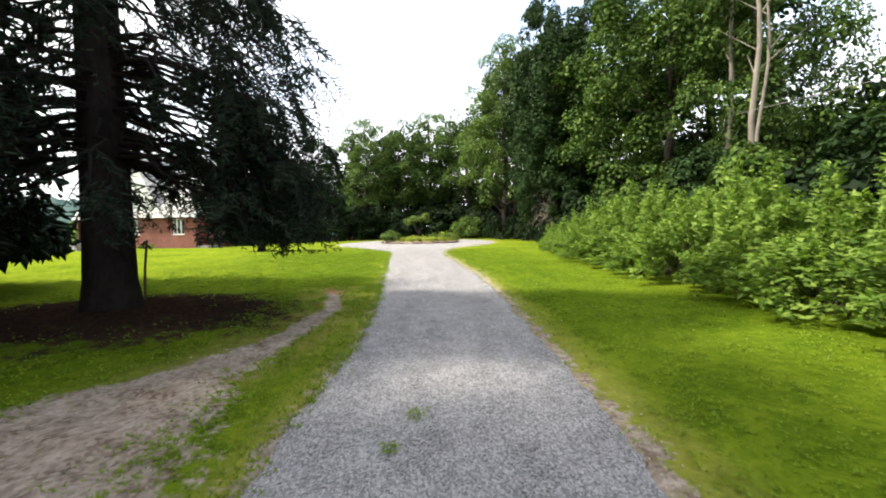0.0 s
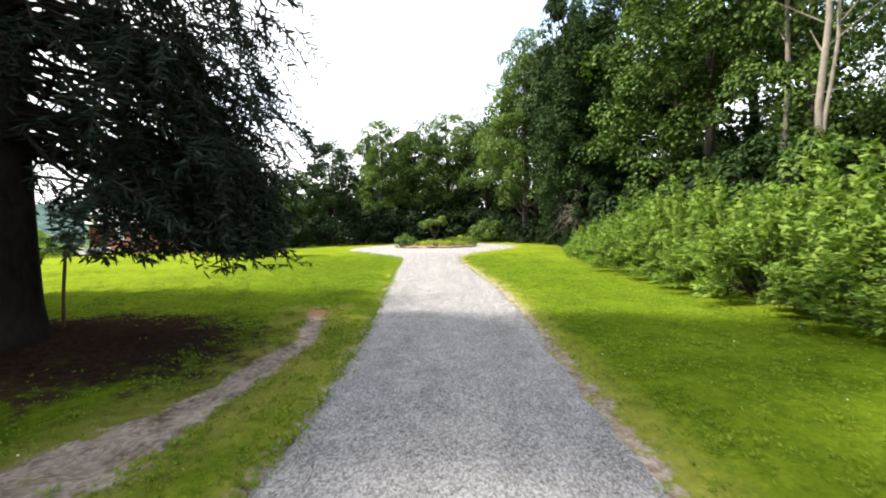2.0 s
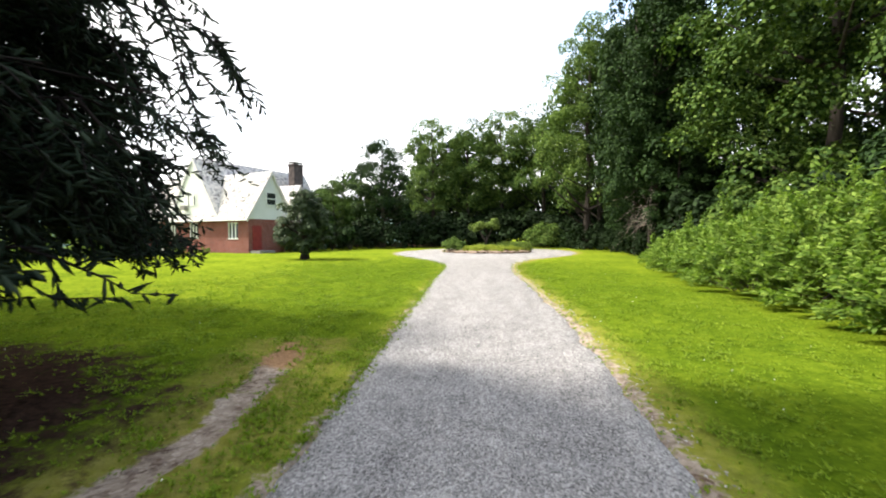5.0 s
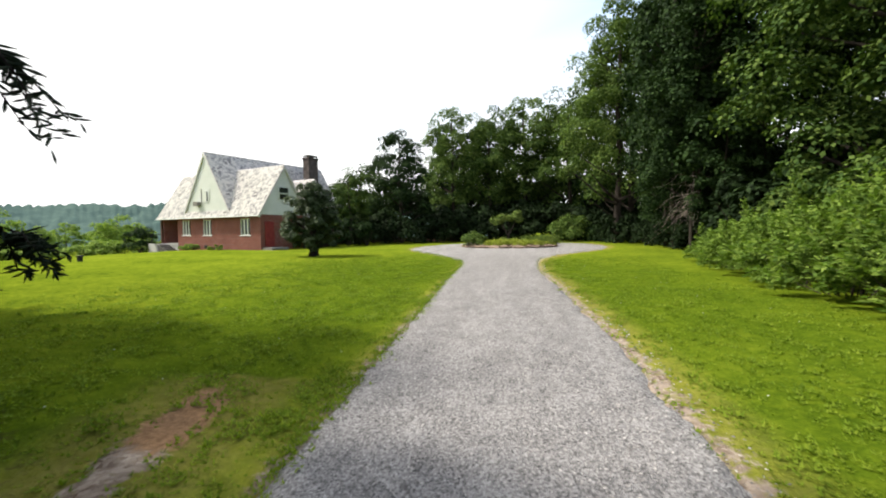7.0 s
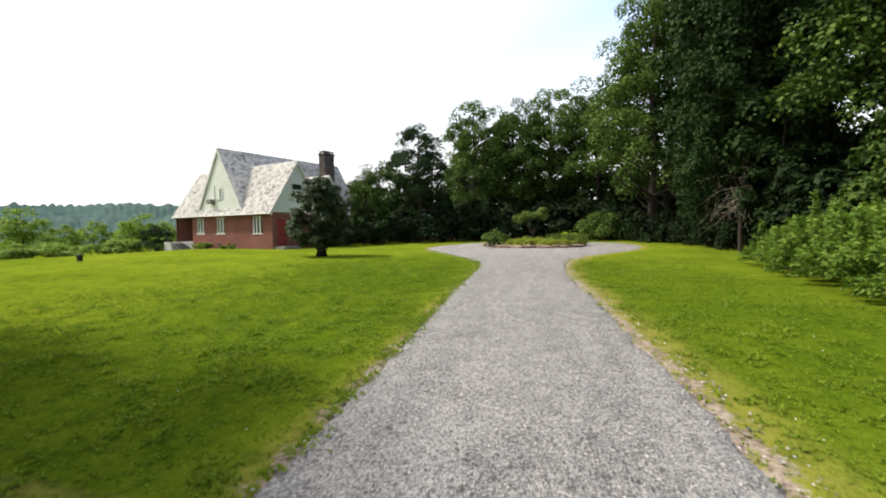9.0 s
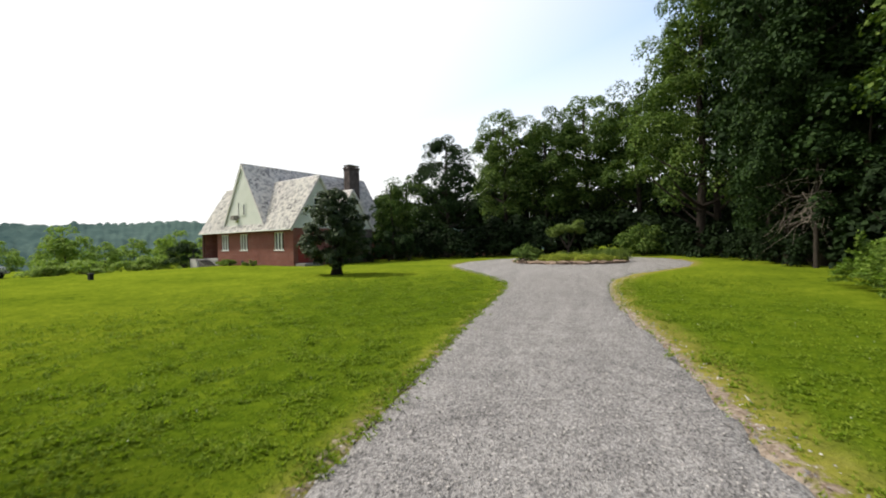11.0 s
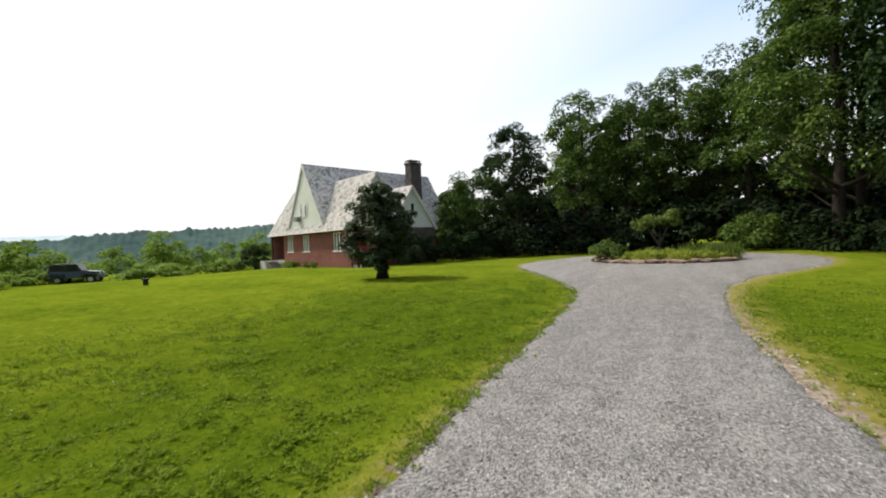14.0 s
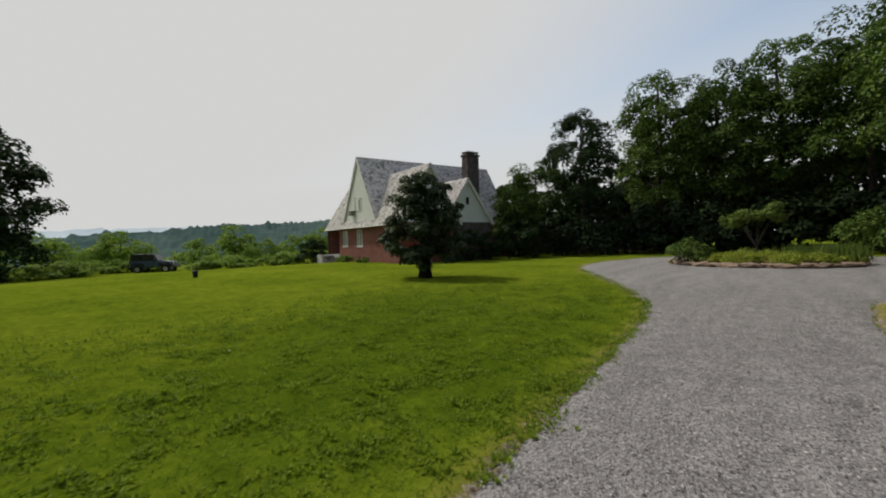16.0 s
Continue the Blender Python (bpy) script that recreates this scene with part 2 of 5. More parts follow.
    col = mixc(n, l, worn, mixc(n, l, mask, col, earth), hay)
    l.new(mixc(n, l, strewn, col, needles), b.inputs["Base Color"])
    bump(n, l, b, mth(n, l, "ADD", fine, mid), 0.7, 0.05)
    return m


def m_gravel():
    m, n, l, b = mat("grey_gravel", 0.9, 0, 0.2)
    v = coords(n, l, 1.0)
    vo = n.new("ShaderNodeTexVoronoi")
    vo.inputs["Scale"].default_value = 72
    l.new(v, vo.inputs["Vector"])
    vo2 = n.new("ShaderNodeTexVoronoi")
    vo2.inputs["Scale"].default_value = 120
    l.new(v, vo2.inputs["Vector"])
    bw = n.new("ShaderNodeRGBToBW")
    l.new(vo.outputs["Color"], bw.inputs[0])
    tracks = nz(n, l, coords(n, l, 1.0, "Object", (1.0, 0.12, 1.0)), 1.6, 4)
    f = mth(n, l, "ADD", mth(n, l, "MULTIPLY", bw.outputs[0], 0.44), mth(n, l, "ADD", mth(n, l, "MULTIPLY", tracks, 0.2), mth(n, l, "MULTIPLY", nz(n, l, v, 3.0, 5), 0.26)))
    col = ramp(n, l, f, [(0.24, (0.065, 0.062, 0.064)), (0.48, (0.235, 0.226, 0.228)), (0.76, (0.46, 0.445, 0.44))])
    l.new(col, b.inputs["Base Color"])
    bump(n, l, b, mth(n, l, "ADD", vo.outputs["Distance"], vo2.outputs["Distance"]), 0.7, 0.014)
    return m


def m_pebble():
    m, n, l, b = mat("gravel_stones", 0.85, 0, 0.25)
    g = n.new("ShaderNodeNewGeometry")
    l.new(ramp(n, l, g.outputs["Random Per Island"], [(0.0, (0.06, 0.058, 0.06)), (0.55, (0.19, 0.18, 0.18)), (1.0, (0.42, 0.40, 0.39))]), b.inputs["Base Color"])
    return m


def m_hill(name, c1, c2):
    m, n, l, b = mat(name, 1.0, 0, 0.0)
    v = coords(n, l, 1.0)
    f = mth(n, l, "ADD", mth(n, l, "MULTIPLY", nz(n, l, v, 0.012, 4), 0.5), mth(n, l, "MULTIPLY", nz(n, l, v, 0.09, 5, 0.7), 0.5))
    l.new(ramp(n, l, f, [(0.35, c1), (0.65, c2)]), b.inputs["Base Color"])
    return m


M_CHIM = plain("sooty_brick", (0.045, 0.038, 0.036), (0.13, 0.105, 0.095), 2.5, 0.95, 0, 0.1, 0.6, fine=14)
M_SIDING, M_BRICK, M_SLATE, M_GLASS = m_siding(), m_brick(), m_slate(), m_glass()
M_GROUND, M_GRAVEL, M_PEBBLE = m_ground(), m_gravel(), m_pebble()
M_BED = leaf("bed_leaves", (0.045, 0.078, 0.020), (0.115, 0.165, 0.040), (0.21, 0.26, 0.07), 0.35)
M_BLADE = leaf("grass_blades", (0.085, 0.14, 0.012), (0.15, 0.22, 0.018), (0.24, 0.30, 0.032), 0.45)
M_FLOWER = plain("clover_flower", (0.55, 0.55, 0.48), (0.75, 0.75, 0.68), 8, 0.8)
# distance haze is mixed into the base colours of hill and ridge
M_HILL1 = m_hill("haze_tinted_hill", (0.03, 0.055, 0.056), (0.085, 0.125, 0.11))
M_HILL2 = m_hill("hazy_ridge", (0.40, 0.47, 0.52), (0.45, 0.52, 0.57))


# ---- mesh helpers ----
def mesh_of(name, verts, faces, material, smooth=False):
    """A mesh from arrays; faces: an array of quads or triangles."""
    verts, faces = np.asarray(verts, np.float32), np.asarray(faces, np.int32)
    me = bpy.data.meshes.new(name)
    me.vertices.add(len(verts))
    me.vertices.foreach_set("co", verts.ravel())
    k = faces.shape[1]
    me.loops.add(faces.size)
    me.loops.foreach_set("vertex_index", faces.ravel())
    me.polygons.add(len(faces))
    me.polygons.foreach_set("loop_start", np.arange(0, faces.size, k, dtype=np.int32))
    if smooth:
        me.polygons.foreach_set("use_smooth", np.ones(len(faces), bool))
    me.update(calc_edges=True)
    me.materials.append(material)
    return me


def part(name, geo, material, parent=None, label=""):
    """Links a bmesh or mesh as one object, under its thing or part."""
    if isinstance(geo, bmesh.types.BMesh):
        me = bpy.data.meshes.new(name)
        geo.to_mesh(me)
        geo.free()
        me.materials.append(material)
    else:
        me = geo
    ob = new(name, me)
    if parent is not None:
        ob.parent = parent
    if label:
        tagged(ob, label)
    return ob


def box(x0, x1, y0, y1, z0, z1, bevel=0.0, bm=None):
    bm = bm or bmesh.new()
    r = bmesh.ops.create_cube(bm, size=1.0)
    bmesh.ops.scale(bm, vec=(x1 - x0, y1 - y0, z1 - z0), verts=r["verts"])
    bmesh.ops.translate(bm, vec=((x0 + x1) / 2, (y0 + y1) / 2, (z0 + z1) / 2), verts=r["verts"])
    if bevel:
        es = {e for q in r["verts"] for e in q.link_edges}
        bmesh.ops.bevel(bm, geom=list(es), offset=bevel, segments=2, affect="EDGES", profile=0.6)
    return bm


def prism(outline, axis, lo, hi):
    """A solid with the outline (pairs) pushed along axis 0, 1 or 2 from lo to hi."""
    bm = bmesh.new()
    def at(p, k):
        q = list(p)
        q.insert(axis, k)
        return q
    a = [bm.verts.new(at(p, lo)) for p in outline]
    b = [bm.verts.new(at(p, hi)) for p in outline]
    bm.faces.new(a)
    bm.faces.new(b[::-1])
    for i in range(len(a)):
        j = (i + 1) % len(a)
        bm.faces.new((a[j], a[i], b[i], b[j]))
    bmesh.ops.recalc_face_normals(bm, faces=bm.faces)
    return bm


def tubes(paths, sides=6):
    """Verts and quads of tapered tubes; paths: lists of (point, radius)."""
    V, F, base = [], [], 0
    for path in paths:
        P = np.array([p for p, r in path], float)
        R = np.array([r for p, r in path], float)
        T = np.gradient(P, axis=0)
        T /= np.linalg.norm(T, axis=1, keepdims=True) + 1e-9
        ref = np.where(np.abs(T[:, 2:3]) > 0.9, [[1.0, 0, 0]], [[0, 0, 1.0]])
        A = np.cross(T, ref)
        A /= np.linalg.norm(A, axis=1, keepdims=True) + 1e-9
        if np.any(np.abs(T[:, 2]) > 0.9):
            A = np.cross(T, np.broadcast_to([0.0, 1.0, 0.01], T.shape))
            A /= np.linalg.norm(A, axis=1, keepdims=True) + 1e-9
        B = np.cross(T, A)
        ang = np.linspace(0, 2 * np.pi, sides, endpoint=False)
        ring = P[:, None] + R[:, None, None] * (np.cos(ang)[None, :, None] * A[:, None] + np.sin(ang)[None, :, None] * B[:, None])
        V.append(ring.reshape(-1, 3))
        k = np.arange(len(P) - 1)[:, None] * sides
        i, j = np.arange(sides)[None], (np.arange(sides)[None] + 1) % sides
        F.append((base + np.stack([k + i, k + j, k + sides + j, k + sides + i], -1)).reshape(-1, 4))
        base += ring.size // 3
    return np.concatenate(V), np.concatenate(F)


def unit(a):
    return a / (np.linalg.norm(a, axis=-1, keepdims=True) + 1e-9)


def leaves(P, N, length, width, rng, droop=0.0, along=None, fold=0.18):
    """A pointed, folded leaf at each point P, lying across N."""
    k = len(P)
    N = unit(N + rng.normal(0, 0.35, (k, 3)))
    D = rng.normal(0, 1, (k, 3)) if along is None else along + rng.normal(0, 0.3, (k, 3))
    D[:, 2] -= droop
    D = unit(D - N * np.sum(D * N, axis=1, keepdims=True))
    B = np.cross(N, D)
    s = rng.uniform(0.65, 1.3, (k, 1))
    L, W = length * s, width * s
    V = np.stack([P - D * L * 0.5, P + B * W * 0.5 + N * W * fold, P + D * L * 0.5, P - B * W * 0.5 + N * W * fold], 1)
    return V.reshape(-1, 3), np.arange(4 * k).reshape(-1, 4)


def ball(k, rng):
    return unit(rng.normal(0, 1, (k, 3)))


# ---- plants ----
def crown_points(rng, rx, rz, z0, lobes, per, lobe=(0.2, 0.36), low=-1.0, cone=False, taper=0.4):
    """Points and outward directions on an egg-shaped crown made of many clumps."""
    P, N = [], []
    for i in range(lobes):
        d = ball(1, rng)[0]
        d[2] = max(d[2], low)
        reach = rng.uniform(0.62, 1.0) if rng.random() < 0.85 else rng.uniform(0.2, 0.62)
        c = np.array([d[0] * rx, d[1] * rx, d[2] * rz]) * reach
        t = (c[2] / rz + 1) / 2
        c[:2] *= (1.25 * (1 - t) + 0.12) if cone else (1.18 - taper * t ** 2)
        if not cone and t < 0.35:
            c[:2] *= 1 + 0.9 * (0.35 - t)
        r = rx * rng.uniform(*lobe)
        s = ball(per, rng)
        s[:, 2] = np.where(s[:, 2] < -0.45, -s[:, 2], s[:, 2])
        wob = rng.uniform(0.4, 1.0, (per, 1)) ** 0.5
        s[:, 2] = np.where(rng.random(per) < 0.55, np.abs(s[:, 2]), s[:, 2])
        P.append(c + s * r * wob * np.array([1.1, 1.1, 1.0]))
        N.append(unit(s + 0.7 * np.array([0, 0, 1.0])))
    P = np.concatenate(P)
    P[:, 2] += z0
    return P, np.concatenate(N)


def limbs(rng, h, r0, first, count, spread, up=0.9):
    """Trunk and limb paths of a broad-leaved tree."""
    lean = rng.normal(0, 0.03, 2)
    trunk = [((lean[0] * z + 0.12 * math.sin(z * 0.7), lean[1] * z + 0.1 * math.cos(z * 0.6) - 0.1, z), r0 * (1.35 if z < 0.2 else 1 - 0.85 * z / h)) for z in np.linspace(-0.1, h * 0.88, 10)]
    out = [trunk]
    for i in range(count):
        z = rng.uniform(first, h * 0.7)
        a = rng.uniform(0, 2 * math.pi)
        ln = spread * rng.uniform(0.6, 0.95) * (1 - 0.4 * z / h)
        b = np.array([lean[0] * z, lean[1] * z, z])
        r = r0 * 0.42 * (1 - 0.7 * z / h)
        out.append([(b + np.array([math.cos(a) * ln * s, math.sin(a) * ln * s, up * ln * s ** 1.3 * 0.6]) + rng.normal(0, 0.08, 3) * s, r * (1 - 0.85 * s)) for s in np.linspace(0, 1, 6)])
    return out


def broad_tree(name, label, seed, h, rx, bottom, leaf_mat, bark=None, count=15000, size=0.34, lobes=70, category="tree", r0=None, lobe=(0.2, 0.36), group="", trunk_sides=9, cone=False, taper=0.4):
    rng = np.random.default_rng(seed)
    e = tagged(new(name), label, category, group)
    r0 = r0 or h * 0.018
    v, f = tubes(limbs(rng, h, r0, bottom * 0.9 + 0.1, 12, rx, 0.9), trunk_sides)
    part("trunk", mesh_of("trunk", v, f, bark or M_BARK, True), None, e)
    rz = (h - bottom) / 2
    P, N = crown_points(rng, rx * 0.86, rz * 0.88, bottom + rz, lobes, count // lobes, lobe, cone=cone, taper=taper)
    P[:, 2] = np.maximum(P[:, 2], 0.05)
    v, f = leaves(P, N, size, size * 0.72, rng, 0.25)
    part("crown", mesh_of("crown", v, f, leaf_mat), None, e)
    return e


def place(x, y, z=0.0, turn=0.0, sx=1.0, sz=None):
    return pose(x, y, z, 0, 0, turn) @ Matrix.Diagonal((sx, sx, sz or sx, 1))


# ---- terrain ----
def smooth(t):
    t = np.clip(t, 0, 1)
    return t * t * (3 - 2 * t)


def height(x, y):
    x, y = np.asarray(x, float), np.asarray(y, float)
    fall = -0.75 * smooth((-26 - x) / 22) - 9.0 * smooth((-58 - x) / 110)
    back = -7.0 * smooth((y - 80) / 120)
    rise = 1.2 * smooth((x - 8) / 30) + 0.28 * np.exp(-((x + 5.6) ** 2 + (y - 7.0) ** 2) / 5.0)
    return fall + back + rise


LEFT = [(-12, -1.3), (0, -1.2), (3.5, -1.2), (5.5, -1.12), (8.2, -1.3), (9.6, -1.45), (11.3, -1.65), (14.5, -1.98), (18.5, -2.45), (22.5, -2.82), (25, -3.1), (27, -3.6), (30, -5.1), (32.6, -6.6), (35.7, -8.5), (39, -9.8), (43, -10.1), (47, -9.2), (50.5, -7.0), (52, -4.5)]
RIGHT = [(-12, 1.2), (0, 1.2), (3, 1.3), (6, 1.27), (9, 1.25), (13, 1.08), (16, 0.75), (18.5, 0.52), (21.7, 0.12), (24, 0.0), (26, 0.0), (28.4, 0.2), (31.8, 1.2), (34.8, 2.8), (38, 4.3), (42, 5.3), (45, 5.3), (48, 4.6), (51, 2.0), (52, -1.0)]
TRACK = [(-12, -5.0), (0, -3.6), (3.0, -3.0), (4.3, -2.6), (5.0, -2.35), (6.0, -2.15), (7.0, -2.1), (8.0, -2.1), (9.0, -2.35), (10.0, -2.6), (10.6, -2.8)]


def relief(x, y):
    """The lawn's lumps: lower beside the drive, none on it."""
    out = max(float(edge(LEFT, y)) - x, x - float(edge(RIGHT, y)))
    if out <= 0.1:
        return 0.0
    k = min(1.0, (out - 0.1) / 1.2)
    big, small = (0.055, 0.028) if x < 0 else (0.022, 0.012)
    lump = 0.024 * noise.noise((x * 0.9, y * 0.9, 0.3)) + big * noise.noise((x * 2.0 + y * 0.6, y * 1.8, 7.0)) + small * noise.noise((x * 5.0, y * 4.4, 2.0)) + 0.03 * noise.noise((x * 0.17, y * 0.17, 4.0))
    return k * k * (3 - 2 * k) * lump


def edge(table, y):
    return np.interp(y, [a for a, b in table], [b for a, b in table])


def axis_steps(lo, hi, fine, far, grow=1.22):
    mid = list(np.arange(lo, hi + 1e-6, fine))
    left, s = [], fine
    while (left[-1] if left else lo) > -far:
        s *= grow
        left.append((left[-1] if left else lo) - s)
    right, s = [], fine
    while (right[-1] if right else hi) < far:
        s *= grow
        right.append((right[-1] if right else hi) + s)
    return np.array(left[::-1] + mid + right)


def build_ground():
    xs, ys = axis_steps(-9.0, 5.0, 0.1, 2600), axis_steps(1.0, 29.0, 0.14, 2600, 1.1)
    X, Y = np.meshgrid(xs, ys)
    Z = height(X, Y)
    near = (np.abs(X + 1) < 30) & (Y > -6) & (Y < 50)
    lf, rt = edge(LEFT, Y), edge(RIGHT, Y)
    out = np.maximum(lf - X, X - rt)
    out = np.where(Y > 52, np.maximum(out, Y - 52), out)
    Z[near] += [relief(x, y) for x, y in zip(X[near], Y[near])]
    Z = np.where(out < 0.0, Z - 0.06, Z)
    n = len(xs)
    i, j = np.meshgrid(np.arange(n - 1), np.arange(len(ys) - 1))
    k = (j * n + i).ravel()
    me = mesh_of("ground", np.stack([X, Y, Z], -1).reshape(-1, 3), np.stack([k, k + 1, k + n + 1, k + n], -1), M_GROUND, True)
    # worn earth beside the gravel and along the old wheel track
    verge = np.where(X > rt, 0.7 * (1 - smooth((out - 0.03) / np.interp(Y, [0, 10, 22, 27], [0.3, 0.34, 0.36, 0.12]))), 0.6 * (1 - smooth((out - 0.0) / 0.3)))
    tr = np.abs(X - edge(TRACK, Y))
    wide = np.interp(Y, [-2, 2.5, 4.2, 5.5, 8, 9.8, 10.6], [2.6, 1.6, 0.6, 0.24, 0.17, 0.2, 0.0])
    track = np.where(Y < 10.6, 0.8 * (1 - smooth((tr - wide * 0.6) / (wide * 0.8 + 0.02))), 0)
    # needle litter round the trunk, spread wider to darken the shaded lawn
    litter_shade = 0.75 * (1 - smooth((np.hypot((X + 5.9) * 0.78, Y - 7.3) - 1.5) / 2.4))
    # leaf litter on the wood's floor, near-black to carry the shade there
    floor = np.maximum(smooth((Y - 56.5) / 2.0) * (X > -30) * (Y < 110) * (X < 45), smooth((X - 10.3) / 1.5) * (Y > 12) * (Y < 110) * (X < 45))
    litter_shade = np.maximum(litter_shade, 0.9 * floor)
    thatch = 0.95 * (1 - smooth((np.hypot((X - edge(TRACK, Y)) / 0.3, (Y - 10.05) / 0.75) - 0.35) / 0.9))
    bare = np.maximum(verge, track) * (out > -0.3)
    dryness = np.where(X > rt, np.interp(Y, [0, 12, 18, 32, 40], [0.4, 0.4, 0.7, 0.8, 0.6]) * (1 - smooth((out - 0.2) / np.interp(Y, [0, 12, 20, 30, 40], [0.45, 0.5, 0.6, 0.75, 0.4]))), 0.5 * (1 - smooth((out - 0.05) / 0.3)))
    dryness = np.maximum(dryness, 0.55 * (1 - smooth((tr - 0.3) / 0.8)) * (Y < 11))
    # extent of the painted blade shade along the drive
    blade_shade = (1 - smooth((out - 3.0) / 5.5)) * (1 - smooth((Y - 23) / 10)) * smooth(out / 0.8) * (Y > -2)
    for nm, arr in (("bare", bare), ("dry", dryness), ("blade_shade", blade_shade), ("litter_shade", litter_shade), ("thatch", thatch)):
        at = me.attributes.new(nm, "FLOAT", "POINT")
        at.data.foreach_set("value", arr.ravel().astype(np.float32))
    tagged(new("ground", me), "mown green lawn running on into meadow", "lawn", kind="structure")


def build_drive():
    ys = np.arange(-12, 52.01, 0.1)
    cols = 26
    V = []
    for y in ys:
        jl, jr = (noise.noise((y * 1.7, s, 0)) * 0.1 + noise.noise((y * 6.0, s, 2)) * 0.07 for s in (3.1, 9.7))
        a, b = edge(LEFT, y) + jl - 0.05, edge(RIGHT, y) + jr + 0.05
        for k in range(cols):
            t = k / (cols - 1)
            x = a + (b - a) * t
            crown = 0.012 + 0.03 * (1 - abs(2 * t - 1) ** 2) - (0.07 if k in (0, cols - 1) else 0)
            V.append((x, y, crown + noise.noise((x * 2.2, y * 0.7, 1.0)) * 0.008))
    V = np.array(V)
    V[:, 2] += height(V[:, 0], V[:, 1])
    i, j = np.meshgrid(np.arange(cols - 1), np.arange(len(ys) - 1))
    k = (j * cols + i).ravel()
    me = mesh_of("gravel_drive", V, np.stack([k, k + 1, k + cols + 1, k + cols], -1), M_GRAVEL, True)
    tagged(new("road", me), "pale grey gravel driveway ending in a turning circle", "driveway", kind="structure")


def build_hill(name, label, material, seed, path, tops, depth, rough, step):
    """A wooded ridge: a bumpy slope along a path of far points."""
    P = np.array(path, float)
    d = np.r_[0, np.cumsum(np.hypot(*np.diff(P, axis=0).T))]
    s = np.arange(0, d[-1], step)
    x, y, top = np.interp(s, d, P[:, 0]), np.interp(s, d, P[:, 1]), np.interp(s, d, tops)
    rows = 14
    V = []
    for r in range(rows):
        t = r / (rows - 1)
        for q in range(len(s)):
            nn = noise.noise((s[q] / (rough * 2.2), r * 0.8, seed)) * rough * 0.6 + abs(noise.noise((s[q] / (rough * 0.9), r * 2.1, seed + 4))) * rough * 1.1
            k = 1 + depth * t / math.hypot(x[q], y[q])
            V.append((x[q] * k, y[q] * k, -14 + (top[q] + 14) * t ** 0.8 + (nn if r else 0)))
    n = len(s)
    i, j = np.meshgrid(np.arange(n - 1), np.arange(rows - 1))
    k = (j * n + i).ravel()
    me = mesh_of(name, np.array(V), np.stack([k, k + 1, k + n + 1, k + n], -1), material, True)
    tagged(new(name, me), label, "hill", kind="structure")


build_ground()
build_drive()
build_hill("backdrop", "wooded hill across the valley, tinted blue for haze", M_HILL1, 2, [(-420, -120), (-400, 60), (-380, 180), (-330, 300), (-240, 420), (-60, 520)], [3, 11, 24, 32, 35, 31], 120, 5.6, 1.5)
build_hill("backdrop_ridge", "far ridge on the horizon, tinted pale blue for haze", M_HILL2, 7, [(-2100, -900), (-2100, 300), (-1900, 1100), (-1300, 1900), (0, 2300)], [60, 80, 110, 105, 90], 300, 16, 25)


# ---- house ----
def roof_slab(parent, a, b, c, d, courses=True, seed=0):
    """A roof slope with slates. Corners: eave start, eave end, top end, top start."""
    a, b, c, d = (np.array(p, float) for p in (a, b, c, d))
    nrm = unit(np.cross(b - a, d - a))
    if nrm[2] < 0:
        nrm = -nrm
    th = 0.12
    bm = bmesh.new()
    lo = [bm.verts.new(p - nrm * th) for p in (a, b, c, d)]
    hi = [bm.verts.new(p) for p in (a, b, c, d)]
    bm.faces.new(lo)
    bm.faces.new(hi)
    for i in range(4):
        j = (i + 1) % 4
        bm.faces.new((lo[i], lo[j], hi[j], hi[i]))
    bmesh.ops.recalc_face_normals(bm, faces=bm.faces)
    slope = part("roof", bm, M_SLATE, parent)
    rng = np.random.default_rng(seed + 11)
    rise = np.linalg.norm(d - a)
    V, F = [], []
    for r in range(int(rise / 0.17)):
        t0, t1 = r * 0.17 / rise, min(1.0, (r * 0.17 + 0.21) / rise)
        l0, r0_, l1, r1_ = a + (d - a) * t0, b + (c - b) * t0, a + (d - a) * t1, b + (c - b) * t1
        wide = np.linalg.norm(r0_ - l0)
        s = -rng.uniform(0, 0.2)
        while s < wide:
            w = rng.uniform(0.15, 0.26)
            p, q = max(s, 0) / wide, min(s + w - 0.012, wide) / wide
            s += w
            if q <= p:
                continue
            jit = rng.uniform(-0.012, 0.012)
            lift = 0.022 + rng.uniform(0, 0.012)
            base = len(V)
            for P, Q, k in ((l0, r0_, lift), (l1, r1_, 0.006)):
                for f in (p, q):
                    V.append(P + (Q - P) * f + nrm * k + (a - d) / rise * jit)
            for f in (p, q):
                V.append(l0 + (r0_ - l0) * f + nrm * 0.001 + (a - d) / rise * jit)
            F += [(base, base + 1, base + 3, base + 2), (base + 4, base + 5, base + 1, base)]
    tagged(part("slating", mesh_of("slating", V, F, M_SLATE), None, slope, "mottled grey and pinkish slates"), kind="stuff")
    return slope


